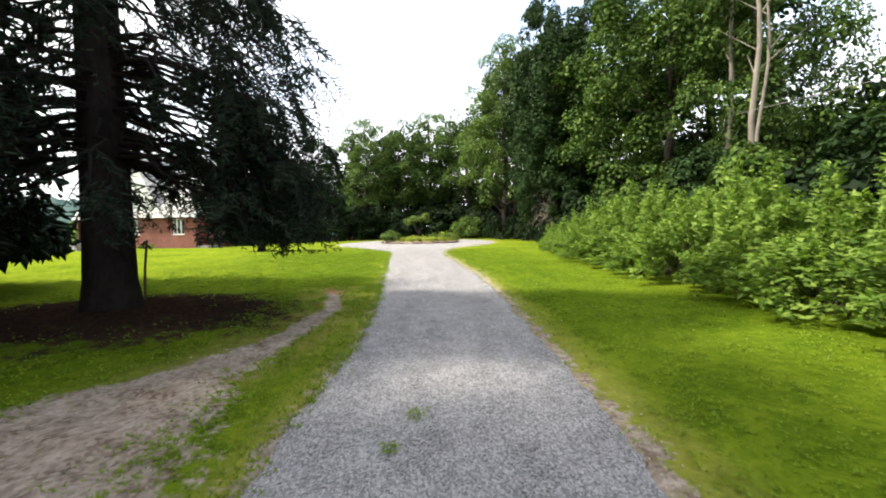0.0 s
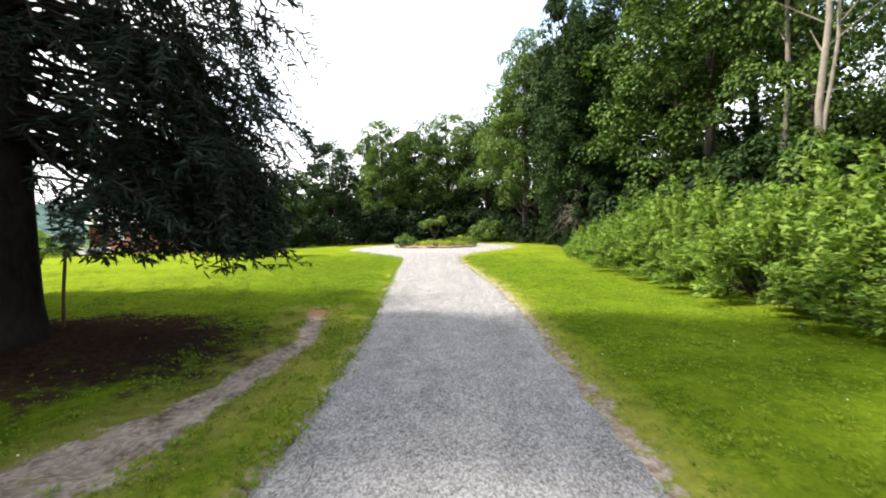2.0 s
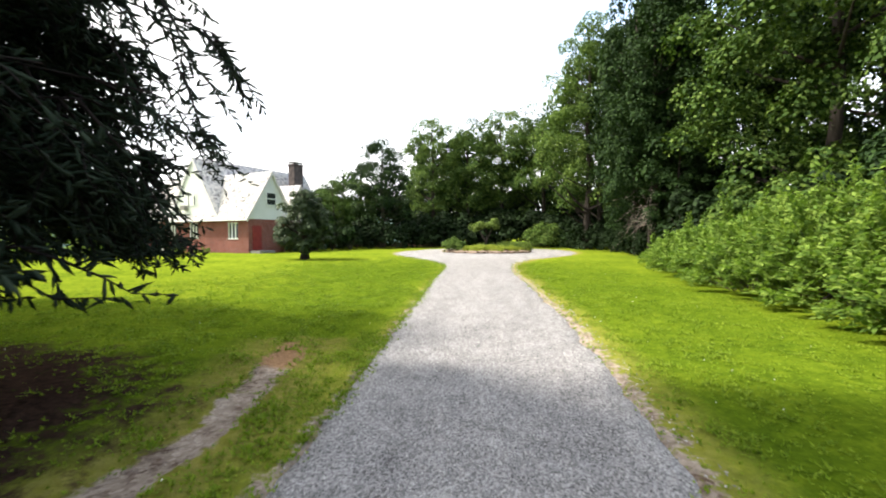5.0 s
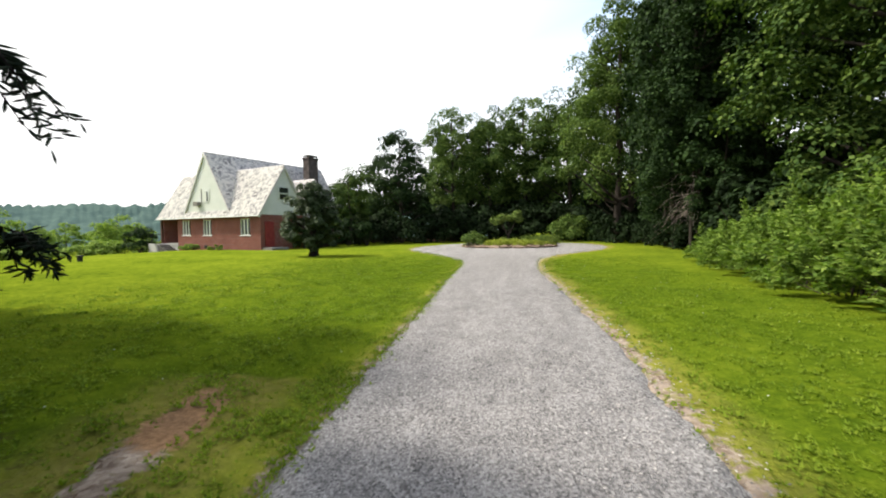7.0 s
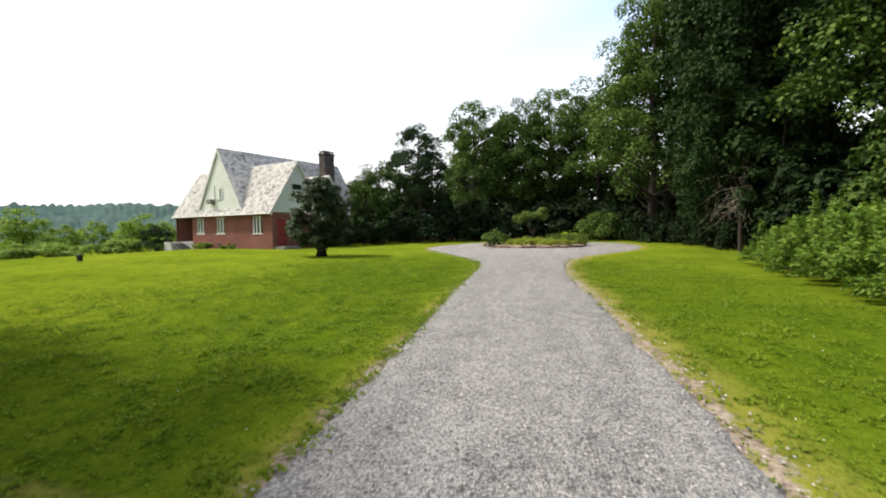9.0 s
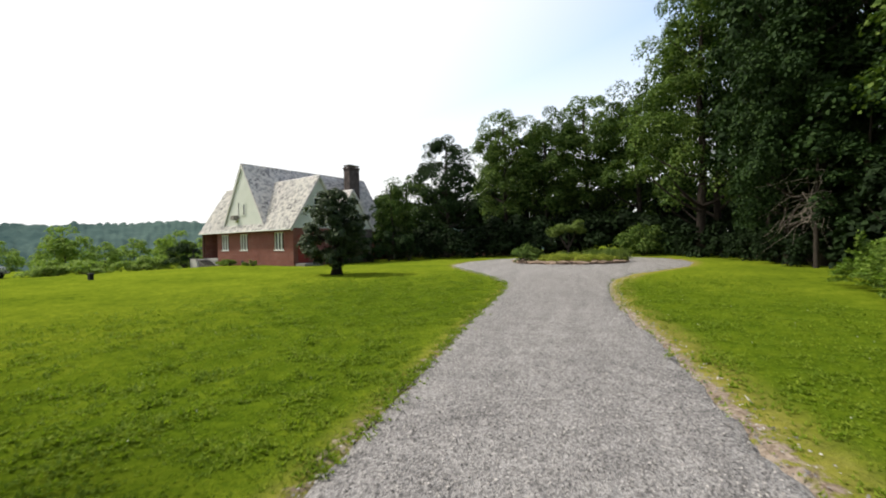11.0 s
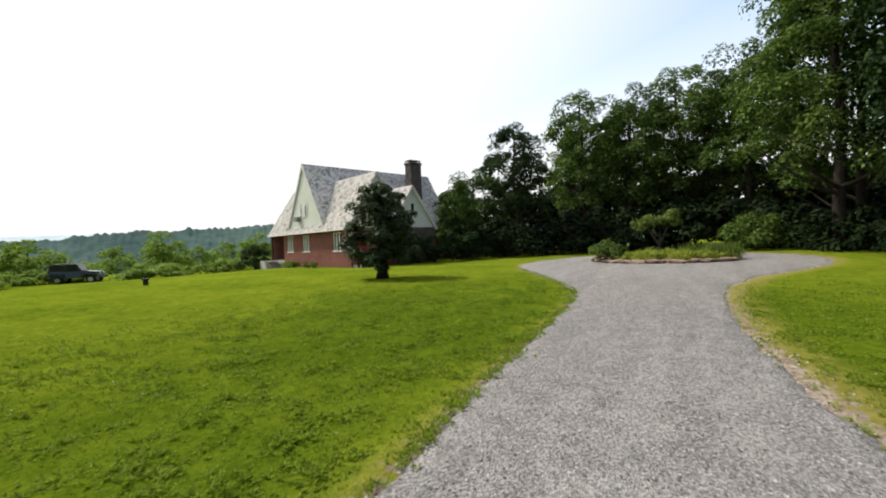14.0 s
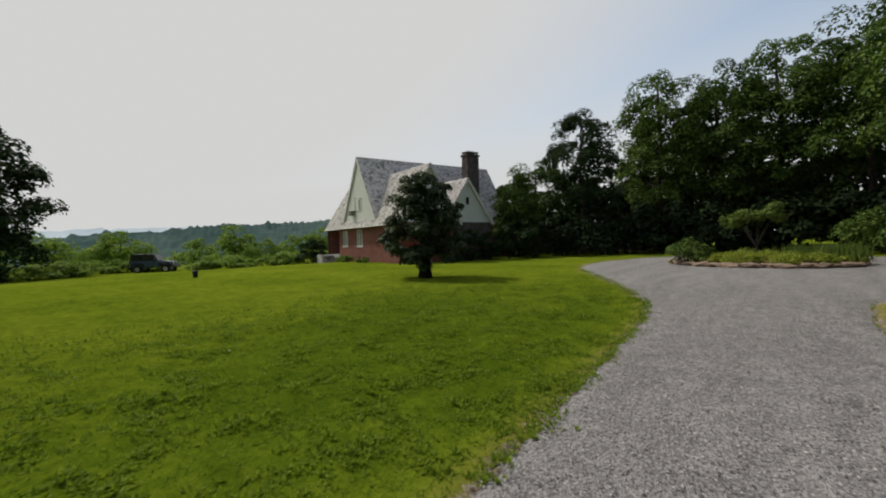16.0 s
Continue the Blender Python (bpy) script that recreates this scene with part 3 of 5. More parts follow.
def clapboards(parent, axis, plane, out, lo_z, apex, half_lo, half_hi, name="gable_wall"):
    """A triangular gable of lapped boards. plane: its place along axis; out: +1 or -1, the way it faces."""
    apex_p, apex_z = apex
    g = part(name, prism([(half_lo, lo_z), (half_hi, lo_z), (apex_p, apex_z)], axis, plane - out * 0.2, plane), M_SIDING, parent)
    n = int((apex_z - lo_z) / 0.17)
    bm = bmesh.new()
    for i in range(n):
        z0 = lo_z + i * 0.17
        t = (z0 - lo_z) / (apex_z - lo_z)
        t2 = min(1, (z0 + 0.16 - lo_z) / (apex_z - lo_z))
        l0, h0 = half_lo + (apex_p - half_lo) * t, half_hi + (apex_p - half_hi) * t
        l1, h1 = half_lo + (apex_p - half_lo) * t2, half_hi + (apex_p - half_hi) * t2
        def P(p, z, k):
            return (plane + out * k, p, z) if axis == 0 else (p, plane + out * k, z)
        q = [bm.verts.new(P(*w)) for w in ((l0, z0, 0.018), (h0, z0, 0.018), (h1, z0 + 0.168, 0.006), (l1, z0 + 0.168, 0.006), (l0, z0, 0.002), (h0, z0, 0.002))]
        bm.faces.new((q[0], q[1], q[2], q[3]))
        bm.faces.new((q[4], q[5], q[1], q[0]))
    bmesh.ops.recalc_face_normals(bm, faces=bm.faces)
    tagged(part("cladding", bm, M_SIDING, g, "pale mint painted clapboards"), kind="stuff")
    return g


def wall_x(parent, name, x0, x1, y0, y1, z0, z1, holes, material):
    """A wall along x with openings (x0, x1, z0, z1) that go through it."""
    xs = sorted({x0, x1, *[h[0] for h in holes], *[h[1] for h in holes]})
    bm = bmesh.new()
    for a, b in zip(xs, xs[1:]):
        cuts = sorted((h[2], h[3]) for h in holes if h[0] <= a and h[1] >= b)
        z = z0
        for lo, hi in cuts:
            if lo > z:
                box(a, b, y0, y1, z, lo, 0, bm)
            z = hi
        if z < z1:
            box(a, b, y0, y1, z, z1, 0, bm)
    bmesh.ops.remove_doubles(bm, verts=bm.verts, dist=0.0005)
    return part(name, bm, material, parent)


def casement(parent, x0, x1, z0, z1, y, lights=3):
    """A white casement window set in a wall that faces -y."""
    w = part("window", box(x0 + 0.02, x1 - 0.02, y + 0.14, y + 0.16, z0 + 0.02, z1 - 0.02), M_GLASS, parent, "white casement window with dark panes")
    bm = bmesh.new()
    t = 0.07
    for a in ((x0, x1, z0, z0 + t), (x0, x1, z1 - t, z1), (x0, x0 + t, z0 + t, z1 - t), (x1 - t, x1, z0 + t, z1 - t)):
        box(a[0], a[1], y + 0.06, y + 0.14, a[2], a[3], 0, bm)
    part("window_frame", bm, M_WHITE, w)
    for i in range(1, lights):
        xm = x0 + (x1 - x0) * i / lights
        part("mullion", box(xm - 0.055, xm + 0.055, y + 0.07, y + 0.137, z0 + t, z1 - t, 0.008), M_WHITE, w)
    part("window_sill", box(x0 - 0.05, x1 + 0.05, y - 0.04, y + 0.2, z0 - 0.06, z0 - 0.002, 0.01), M_WHITE, w)
    return w


def sash_x(parent, x, y0, y1, z0, z1, out=1):
    """A dark double-hung window in a gable that faces +x."""
    w = part("window", box(x + 0.03, x + 0.05, y0, y1, z0, z1), M_GLASS, parent, "double-hung window with dark panes")
    bm = bmesh.new()
    t = 0.08
    for a in ((y0 - t, y1 + t, z1, z1 + t), (y0 - t, y1 + t, z0 - t, z0), (y0 - t, y0, z0, z1), (y1, y1 + t, z0, z1)):
        box(x + 0.02, x + 0.09, a[0], a[1], a[2], a[3], 0, bm)
    part("window_frame", bm, M_SIDING, w)
    if z1 - z0 > 0.7:
        part("meeting_rail", box(x + 0.045, x + 0.085, y0, y1, (z0 + z1) / 2 - 0.045, (z0 + z1) / 2 + 0.045), M_SIDING, w)
    return w


def build_house():
    h = tagged(new("house"), "steep-gabled red brick house with slate roof and mint clapboard gables", "house")
    h.matrix_world = pose(-21.0, 36.95, 0, 0, 0, -15.8)
    W1, W2, W3 = (-11.25, -9.98, 1.22, 2.57), (-8.15, -6.9, 1.22, 2.57), (-3.1, -1.83, 1.2, 2.57)
    wall_x(h, "front_wall", -11.95, -0.6, 0.0, 0.3, -0.6, 2.86, [W1, W2, W3], M_BRICK)
    part("wall", box(-14.5, -14.2, 0.0, 4.9, -0.6, 2.86), M_BRICK, h)
    part("porch_back_wall", box(-14.2, -11.65, 1.25, 1.55, -0.6, 2.86), M_BRICK, h)
    part("wall", box(-11.95, -11.65, 0.3, 1.25, -0.6, 2.86), M_BRICK, h)
    part("porch_floor", box(-14.6, -11.96, -0.02, 1.25, 0.3, 0.5, 0.01), M_CONC, h)
    part("porch_base", box(-14.19, -11.97, 0.02, 1.24, -0.8, 0.298), M_CONC, h)
    part("door", box(-13.6, -12.75, 1.2, 1.247, 0.5, 2.5, 0.01), M_WOOD, h, "dark brown front door in the porch")
    part("porch_post", box(-14.48, -14.3, -0.18, -0.02, 0.5, 2.8, 0.01), M_WOOD, h)
    part("railing", box(-14.75, -14.7, -0.9, -0.05, 1.3, 1.36, 0.01), M_IRON, h)
    part("railing_post", box(-14.76, -14.69, -0.9, -0.83, 0.46, 1.3, 0.005), M_IRON, h)
    # a landing, and steps that run down along the wall
    part("landing", box(-14.8, -13.7, -0.95, -0.03, -0.8, 0.46, 0.012), M_CONC, h, "pale painted stone landing")
    for i in range(6):
        part("step", box(-13.7 + 0.38 * i, -13.7 + 0.38 * (i + 1) + 0.03, -0.95, -0.03, -0.8, 0.31 - 0.15 * i, 0.006), M_SHADESTEP, h)
        part("tread", box(-13.7 + 0.38 * i, -13.7 + 0.38 * (i + 1) + 0.06, -0.952, -0.028, 0.312 - 0.15 * i, 0.362 - 0.15 * i, 0.01), M_STEP, h)
    part("wall", box(-0.9, -0.6, 0.3, 4.4, -0.4, 2.86), M_BRICK, h)
    part("stone_wall", box(-0.9, -0.58, 4.402, 8.05, -0.4, 2.858), M_CHIM, h, "grey fieldstone wing wall")
    part("cheek_wall", prism([(-14.8, -0.8), (-14.8, 0.5), (-13.75, 0.5), (-13.1, -0.8)], 1, -1.12, -0.955), M_CONC, h, "pale sloping wall beside the steps")
    part("wall", box(-10.9, -4.1, 13.2, 13.5, -0.4, 2.86), M_BRICK, h)
    part("wall", box(-4.4, -4.1, 8.05, 13.2, -0.4, 2.86), M_BRICK, h)
    part("wall", box(-4.1, -0.9, 7.75, 8.05, -0.4, 2.86), M_BRICK, h)
    part("wall", box(-11.2, -10.9, 4.9, 13.5, -0.4, 2.86), M_BRICK, h)
    part("wall", box(-14.2, -11.2, 4.6, 4.9, -0.4, 2.86), M_BRICK, h)
    part("side_door", box(-0.598, -0.55, 0.4, 1.3, 0.25, 2.3, 0.01), M_DARKDOOR, h, "red side door")
    part("side_step", box(-0.55, 0.6, 0.1, 1.7, -0.2, 0.2, 0.02), M_STEP, h)
    for w in (W1, W2, W3):
        casement(h, *w, 0.0)
    part("foundation_vent", box(-8.0, -7.6, -0.03, 0.05, 0.1, 0.35, 0.01), M_IRON, h)
    # roofs
    ex = -0.35
    roof_slab(h, (-7.5, -0.35, 2.78), (ex, -0.35, 2.78), (ex, 2.4, 7.05), (-7.5, 2.4, 7.05), seed=1)
    roof_slab(h, (ex, 4.95, 2.78), (-7.5, 4.95, 2.78), (-7.5, 2.4, 7.05), (ex, 2.4, 7.05), seed=2)
    roof_slab(h, (-14.75, -0.35, 2.78), (-10.3, -0.35, 2.78), (-7.5, 2.4, 7.05), (-14.75, 2.4, 7.05), seed=3)
    roof_slab(h, (-7.5, 5.15, 2.78), (-14.75, 5.15, 2.78), (-14.75, 2.4, 7.05), (-7.5, 2.4, 7.05), seed=4)
    roof_slab(h, (-10.4, -0.36, 2.77), (-4.4, -0.36, 2.77), (-4.4, 0.06, 3.42), (-10.4, 0.06, 3.42), seed=5)
    roof_slab(h, (-4.05, -0.12, 2.9), (-4.05, 13.7, 2.9), (-7.5, 13.7, 8.5), (-7.5, -0.12, 8.5), seed=6)
    roof_slab(h, (-10.95, 13.7, 2.9), (-10.95, -0.12, 2.9), (-7.5, -0.12, 8.5), (-7.5, 13.7, 8.5), seed=7)
    roof_slab(h, (-6.0, 3.35, 2.82), (ex, 3.35, 2.82), (ex, 5.75, 6.2), (-6.0, 5.75, 6.2), seed=8)
    roof_slab(h, (ex, 8.2, 2.82), (-6.0, 8.2, 2.82), (-6.0, 5.75, 6.2), (ex, 5.75, 6.2), seed=9)
    # gables
    clapboards(h, 1, 0.0, -1, 3.3, (-7.47, 8.2), -10.4, -4.5)
    clapboards(h, 0, -0.6, 1, 2.86, (2.4, 6.9), -0.1, 4.75)
    clapboards(h, 0, -0.6, 1, 2.862, (5.75, 6.05), 3.5, 8.0)
    clapboards(h, 1, 13.5, 1, 2.86, (-7.5, 8.3), -10.8, -4.2)
    clapboards(h, 0, -14.5, -1, 2.86, (2.4, 6.9), 0.0, 4.9)
    for a, b, ap, az, lo in ((-0.35, 5.1, 2.4, 7.0, 2.7), (3.35, 8.2, 5.75, 6.15, 2.75)):
        for p in (a, b):
            part("verge_board", prism([(p, lo), (ap, az), (ap, az - 0.24), (p + (0.1 if p < ap else -0.1), lo - 0.1)], 0, ex - 0.045, ex - 0.003), M_SIDING, h)
    for p in (-10.95, -4.05):
        part("verge_board", prism([(p, 2.9), (-7.5, 8.42), (-7.5, 8.1), (p + (0.18 if p < -7 else -0.18), 2.9)], 1, -0.117, -0.06), M_SIDING, h)
    part("gutter", box(-14.75, ex, -0.43, -0.36, 2.7, 2.78, 0.015), M_WHITE, h)
    # gable window and the air conditioner below it
    w = part("window", box(-8.05, -7.0, -0.05, -0.035, 4.1, 5.2), M_SIDING, h, "painted shuttered gable window")
    part("window_frame", box(-8.1, -8.05, -0.08, -0.03, 4.05, 5.25, 0.005), M_IRON, w)
    part("window_frame", box(-7.42, -7.36, -0.08, -0.052, 4.1, 5.2, 0.005), M_WHITE, w)
    part("pane", box(-7.36, -7.2, -0.07, -0.052, 4.2, 5.0), M_GLASS, w)
    part("air_conditioner", box(-8.8, -8.2, -0.42, -0.036, 3.78, 4.16, 0.03), M_STEP, h, "grey boxed air conditioner")
    sash_x(h, -0.6, 1.9, 2.85, 4.15, 5.15)
    sash_x(h, -0.6, 5.6, 5.92, 4.2, 4.75)
    # chimney
    c = part("chimney", box(-4.7, -3.9, 8.5, 9.75, 2.0, 8.72, 0.01), M_CHIM, h, "tall sooty brick chimney")
    part("corbel", box(-4.77, -3.83, 8.43, 9.82, 8.722, 8.9, 0.02), M_CHIM, c)
    for px in (-4.6, -4.0):
        for py in (8.6, 9.65):
            part("cap_leg", box(px - 0.05, px + 0.05, py - 0.05, py + 0.05, 8.9, 9.06), M_CHIM, c)
    part("cap", box(-4.74, -3.86, 8.46, 9.79, 9.062, 9.13, 0.01), M_CONC, c, "flat stone chimney cap")
    for x, s in ((-9.3, 0.5), (-8.6, 0.62), (-8.2, 0.45), (-5.6, 0.4), (-4.8, 0.36)):
        p = Vector(h.matrix_world @ Vector((x, -0.75, 0)))
        shrub("foundation_shrub", "small green shrub against the brick house wall", int(90 - x * 10), p.x, p.y, s * 1.2, s, 500, 0.12, M_FIELD, group="foundation shrubs")
    # the dark leaf set again, toned for the sunless side of the house
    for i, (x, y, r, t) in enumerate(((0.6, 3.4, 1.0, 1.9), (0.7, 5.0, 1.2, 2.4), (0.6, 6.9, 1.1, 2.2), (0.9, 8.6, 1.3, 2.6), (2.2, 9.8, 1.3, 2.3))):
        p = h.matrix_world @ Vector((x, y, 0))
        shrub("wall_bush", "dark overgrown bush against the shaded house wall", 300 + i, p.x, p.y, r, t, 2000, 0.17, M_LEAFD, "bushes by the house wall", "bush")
    return h


def shrub(name, label, seed, x, y, r, h, count, size, material, group="", category="shrub", z=None):
    rng = np.random.default_rng(seed)
    e = tagged(new(name), label, category, group)
    P, N = crown_points(rng, r * 0.8, h * 0.5, h * 0.48, max(6, count // 120), 120, (0.25, 0.45), -0.9)
    P[:, 2] = np.maximum(P[:, 2], 0.02)
    v, f = leaves(P, N, size, size * 0.6, rng)
    part("foliage", mesh_of("foliage", v, f, material), None, e)
    stems = [[((0.03 * math.cos(a), 0.03 * math.sin(a), -0.05), 0.03), ((r * 0.3 * math.cos(a), r * 0.3 * math.sin(a), h * 0.35), 0.02), ((r * 0.55 * math.cos(a), r * 0.55 * math.sin(a), h * 0.7), 0.008)] for a in np.linspace(0.3, 6.0, 6)]
    v, f = tubes(stems, 5)
    part("stems", mesh_of("stems", v, f, M_BARK, True), None, e)
    e.matrix_world = pose(x, y, float(height(x, y)) if z is None else z)
    return e


build_house()

# the round-headed bush on the lawn
b = broad_tree("lawn_tree", "small dense dark green tree with a low crown on the lawn", 36, 4.5, 1.6, 0.0, M_LAWNTREE, M_BARKD, 20000, 0.13, 120, r0=0.24, lobe=(0.16, 0.3), taper=0.34)
b.matrix_world = place(-12.6, 29.5, 0, 0, 1.07, 1.0)
b = broad_tree("yard_tree", "leafy green tree close behind the house", 37, 8.2, 2.3, 0.4, M_LEAF, M_BARK, 9000, 0.2, 70, lobe=(0.2, 0.34))
b.matrix_world = place(-19.0, 48.0, 0, 0, 0.9, 0.95)


# ---- woods ----
def woods():
    what = "tall leafy maple tree at the wood's edge"
    far = "leafy tree in the row at the wood's far edge"
    kinds = [
        broad_tree("maple_tree", what, 41, 20, 6.2, 1.0, M_LEAF, M_BARK, 36000, 0.22, 115, group="woodland trees", lobe=(0.15, 0.28)),
        broad_tree("locust_tree", what, 42, 21, 5.6, 1.3, M_LEAF2, M_BARK, 34000, 0.21, 115, group="woodland trees", lobe=(0.15, 0.27)),
        broad_tree("dark_tree", "tall tree at the wood's edge, leaves coloured dark for shade", 44, 20, 5.2, 1.0, M_LEAFD, M_BARK, 34000, 0.22, 105, group="woodland trees", lobe=(0.16, 0.3)),
        broad_tree("maple_tree", far, 43, 19, 6.0, 1.0, M_LEAF, M_BARK, 20000, 0.28, 110, group="woodland trees", lobe=(0.15, 0.29)),
        broad_tree("locust_tree", far, 45, 20, 5.6, 1.3, M_LEAF2, M_BARK, 20000, 0.28, 110, group="woodland trees", lobe=(0.15, 0.28)),
        broad_tree("dark_tree", "tall tree deep in the wood, leaves coloured dark for shade", 46, 20, 5.2, 1.0, M_LEAFD, M_BARK, 15000, 0.33, 100, group="woodland trees", lobe=(0.16, 0.3)),
    ]
    spots = [(2, 13.0, 37.0, 20, 1.1, 1.12), (2, 12.5, 47, 70, 1.1, 1.15), (0, 14.5, 28, 140, 1.0, 1.1), (0, 16.5, 22.5, 0, 0.72, 1.05),
             (3, 20.5, 12, 200, 0.95, 0.72), (5, 21, 33, 30, 1.2, 1.22), (3, 9.5, 55, 250, 1.0, 1.25), (5, 21, 43, 90, 1.1, 1.2),
             (3, 27, 24, 40, 1.0, 0.42), (3, 3.8, 64, 110, 1.0, 1.06), (4, -1.5, 67, 310, 0.95, 1.03), (3, -6.5, 65, 60, 0.9, 0.97),
             (4, -11, 63, 20, 0.85, 0.93), (5, -15.5, 54, 160, 0.72, 0.68), (3, -21.5, 57, 120, 0.72, 0.52), (5, 3, 74, 12, 1.1, 1.0),
             (5, -9, 74, 80, 1.1, 0.95), (5, 17, 60, 200, 1.1, 1.1), (5, -27, 62, 20, 0.8, 0.45), (4, 26, 4, 77, 1.0, 0.65), (5, 29, 13, 50, 1.1, 0.75),
             (1, 7.6, 51.5, 160, 1.02, 1.2), (5, 9.8, 41.5, 95, 0.7, 1.26), (5, 11.2, 46.0, 20, 0.85, 1.2), (5, 9.0, 38.8, 75, 0.45, 0.42), (5, 9.6, 43.5, 210, 0.42, 0.45), (5, 10.4, 34.5, 130, 0.42, 0.4), (5, 12.4, 42.5, 15, 0.8, 1.15), (2, 10.2, 37.6, 200, 0.75, 0.95)]
    used = set()
    for k, x, y, turn, sx, sz in spots:
        m = place(x, y, float(height(x, y)), turn, sx, sz)
        if k not in used:
            used.add(k)
            kinds[k].matrix_world = m
        else:
            copy_thing(kinds[k], m @ Matrix.Diagonal([1 / s for s in kinds[k].scale] + [1]))
    # the depth of the wood behind its edge, its shade put into the leaf colour
    rng = np.random.default_rng(77)
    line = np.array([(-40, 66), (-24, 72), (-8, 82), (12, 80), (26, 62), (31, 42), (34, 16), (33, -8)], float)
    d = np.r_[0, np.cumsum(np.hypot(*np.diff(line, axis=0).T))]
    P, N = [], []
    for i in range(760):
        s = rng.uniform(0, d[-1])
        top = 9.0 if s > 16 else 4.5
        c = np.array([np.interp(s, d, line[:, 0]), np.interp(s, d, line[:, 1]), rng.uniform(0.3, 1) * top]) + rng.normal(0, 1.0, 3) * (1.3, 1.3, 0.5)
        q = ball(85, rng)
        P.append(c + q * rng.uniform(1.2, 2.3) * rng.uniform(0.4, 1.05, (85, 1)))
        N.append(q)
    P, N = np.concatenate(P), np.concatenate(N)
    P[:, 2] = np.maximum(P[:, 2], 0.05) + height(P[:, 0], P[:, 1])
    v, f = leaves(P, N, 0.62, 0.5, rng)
    tagged(new("far_woods", mesh_of("far_woods", v, f, M_SHADE)), "dense wood behind the edge trees, leaves coloured dark for its shade", "woods", kind="stuff")


woods()
c = broad_tree("conifer_tree", "narrow dark conifer rising above the wood", 51, 18, 3.4, 1.0, M_LEAFD, M_BARKD, 12000, 0.30, 90, group="", lobe=(0.16, 0.26), cone=True)
c.matrix_world = place(-14, 70, float(height(-14, 70)))


def understory():
    # near-black bushes fill the shaded gaps below the crowns
    kinds = [shrub("understory_bush", "leafy undergrowth bush coloured near-black for the shade under the trees", 60 + i, 0, 0, 3.0, 3.4, 1920, 0.38, M_SHADE, "woodland undergrowth", "bush") for i in range(2)]
    spots = [(10.8, 30, 0.8), (7.6, 50.3, 0.85), (6.9, 52.2, 0.5), (10.2, 41.3, 0.6), (10.8, 44.5, 0.6), (9.3, 36.6, 0.5), (9.8, 47.5, 0.55), (12, 33, 0.7), (12.5, 41, 0.75), (13, 46.5, 0.8), (12.5, 52, 1.0), (6, 60, 1.1), (0, 60, 1.1), (-5, 59, 1.1), (-10, 57, 1.1), (-14.5, 50, 0.8), (-18, 52, 1.0),
             (-22, 53, 1.1), (-12, 66, 1.4), (-3, 70, 1.6), (8, 66, 1.6), (13, 33, 1.2), (12.5, 40.5, 1.3), (13, 48, 1.4), (14, 24, 1.2), (15, 17, 1.2), (16, 10, 1.2), (17, 4, 1.2), (-17, 47.5, 0.65), (-26, 55, 1.2), (10.5, 31, 1.1), (11, 36, 1.0), (14, 44.5, 1.0), (15, 51, 1.2), (2.5, 59, 1.2), (-2.5, 61, 1.3), (-7.5, 58.5, 1.2), (-13, 55, 1.0), (11, 58, 1.3), (-20, 50, 0.9), (-16, 53.5, 0.8), (-12.6, 53.2, 0.8), (-9.2, 55, 0.85), (-6, 56.2, 0.85), (-19.5, 55.5, 1.0), (9.5, 53, 0.8), (11.5, 49.5, 0.8), (12.5, 54, 1.0), (15, 55, 1.2), (16, 49, 1.2), (5.5, 57, 0.9), (8.7, 43.6, 0.5), (8.9, 46.6, 0.5), (9.0, 40.2, 0.55), (8.4, 48.3, 0.5), (-9, 60.5, 1.2), (-1, 63, 1.4), (4.5, 61, 1.2), (12, 23, 1.0), (13, 13, 1.0), (14, 7, 1.0), (14, 1, 1.0)]
    for i, (x, y, s) in enumerate(spots):
        m = place(x, y, float(height(x, y)), i * 73, s)
        if i < 2:
            kinds[i].matrix_world = m
        else:
            copy_thing(kinds[i % 2], m @ Matrix.Diagonal([1 / q for q in kinds[i % 2].scale] + [1]))


understory()


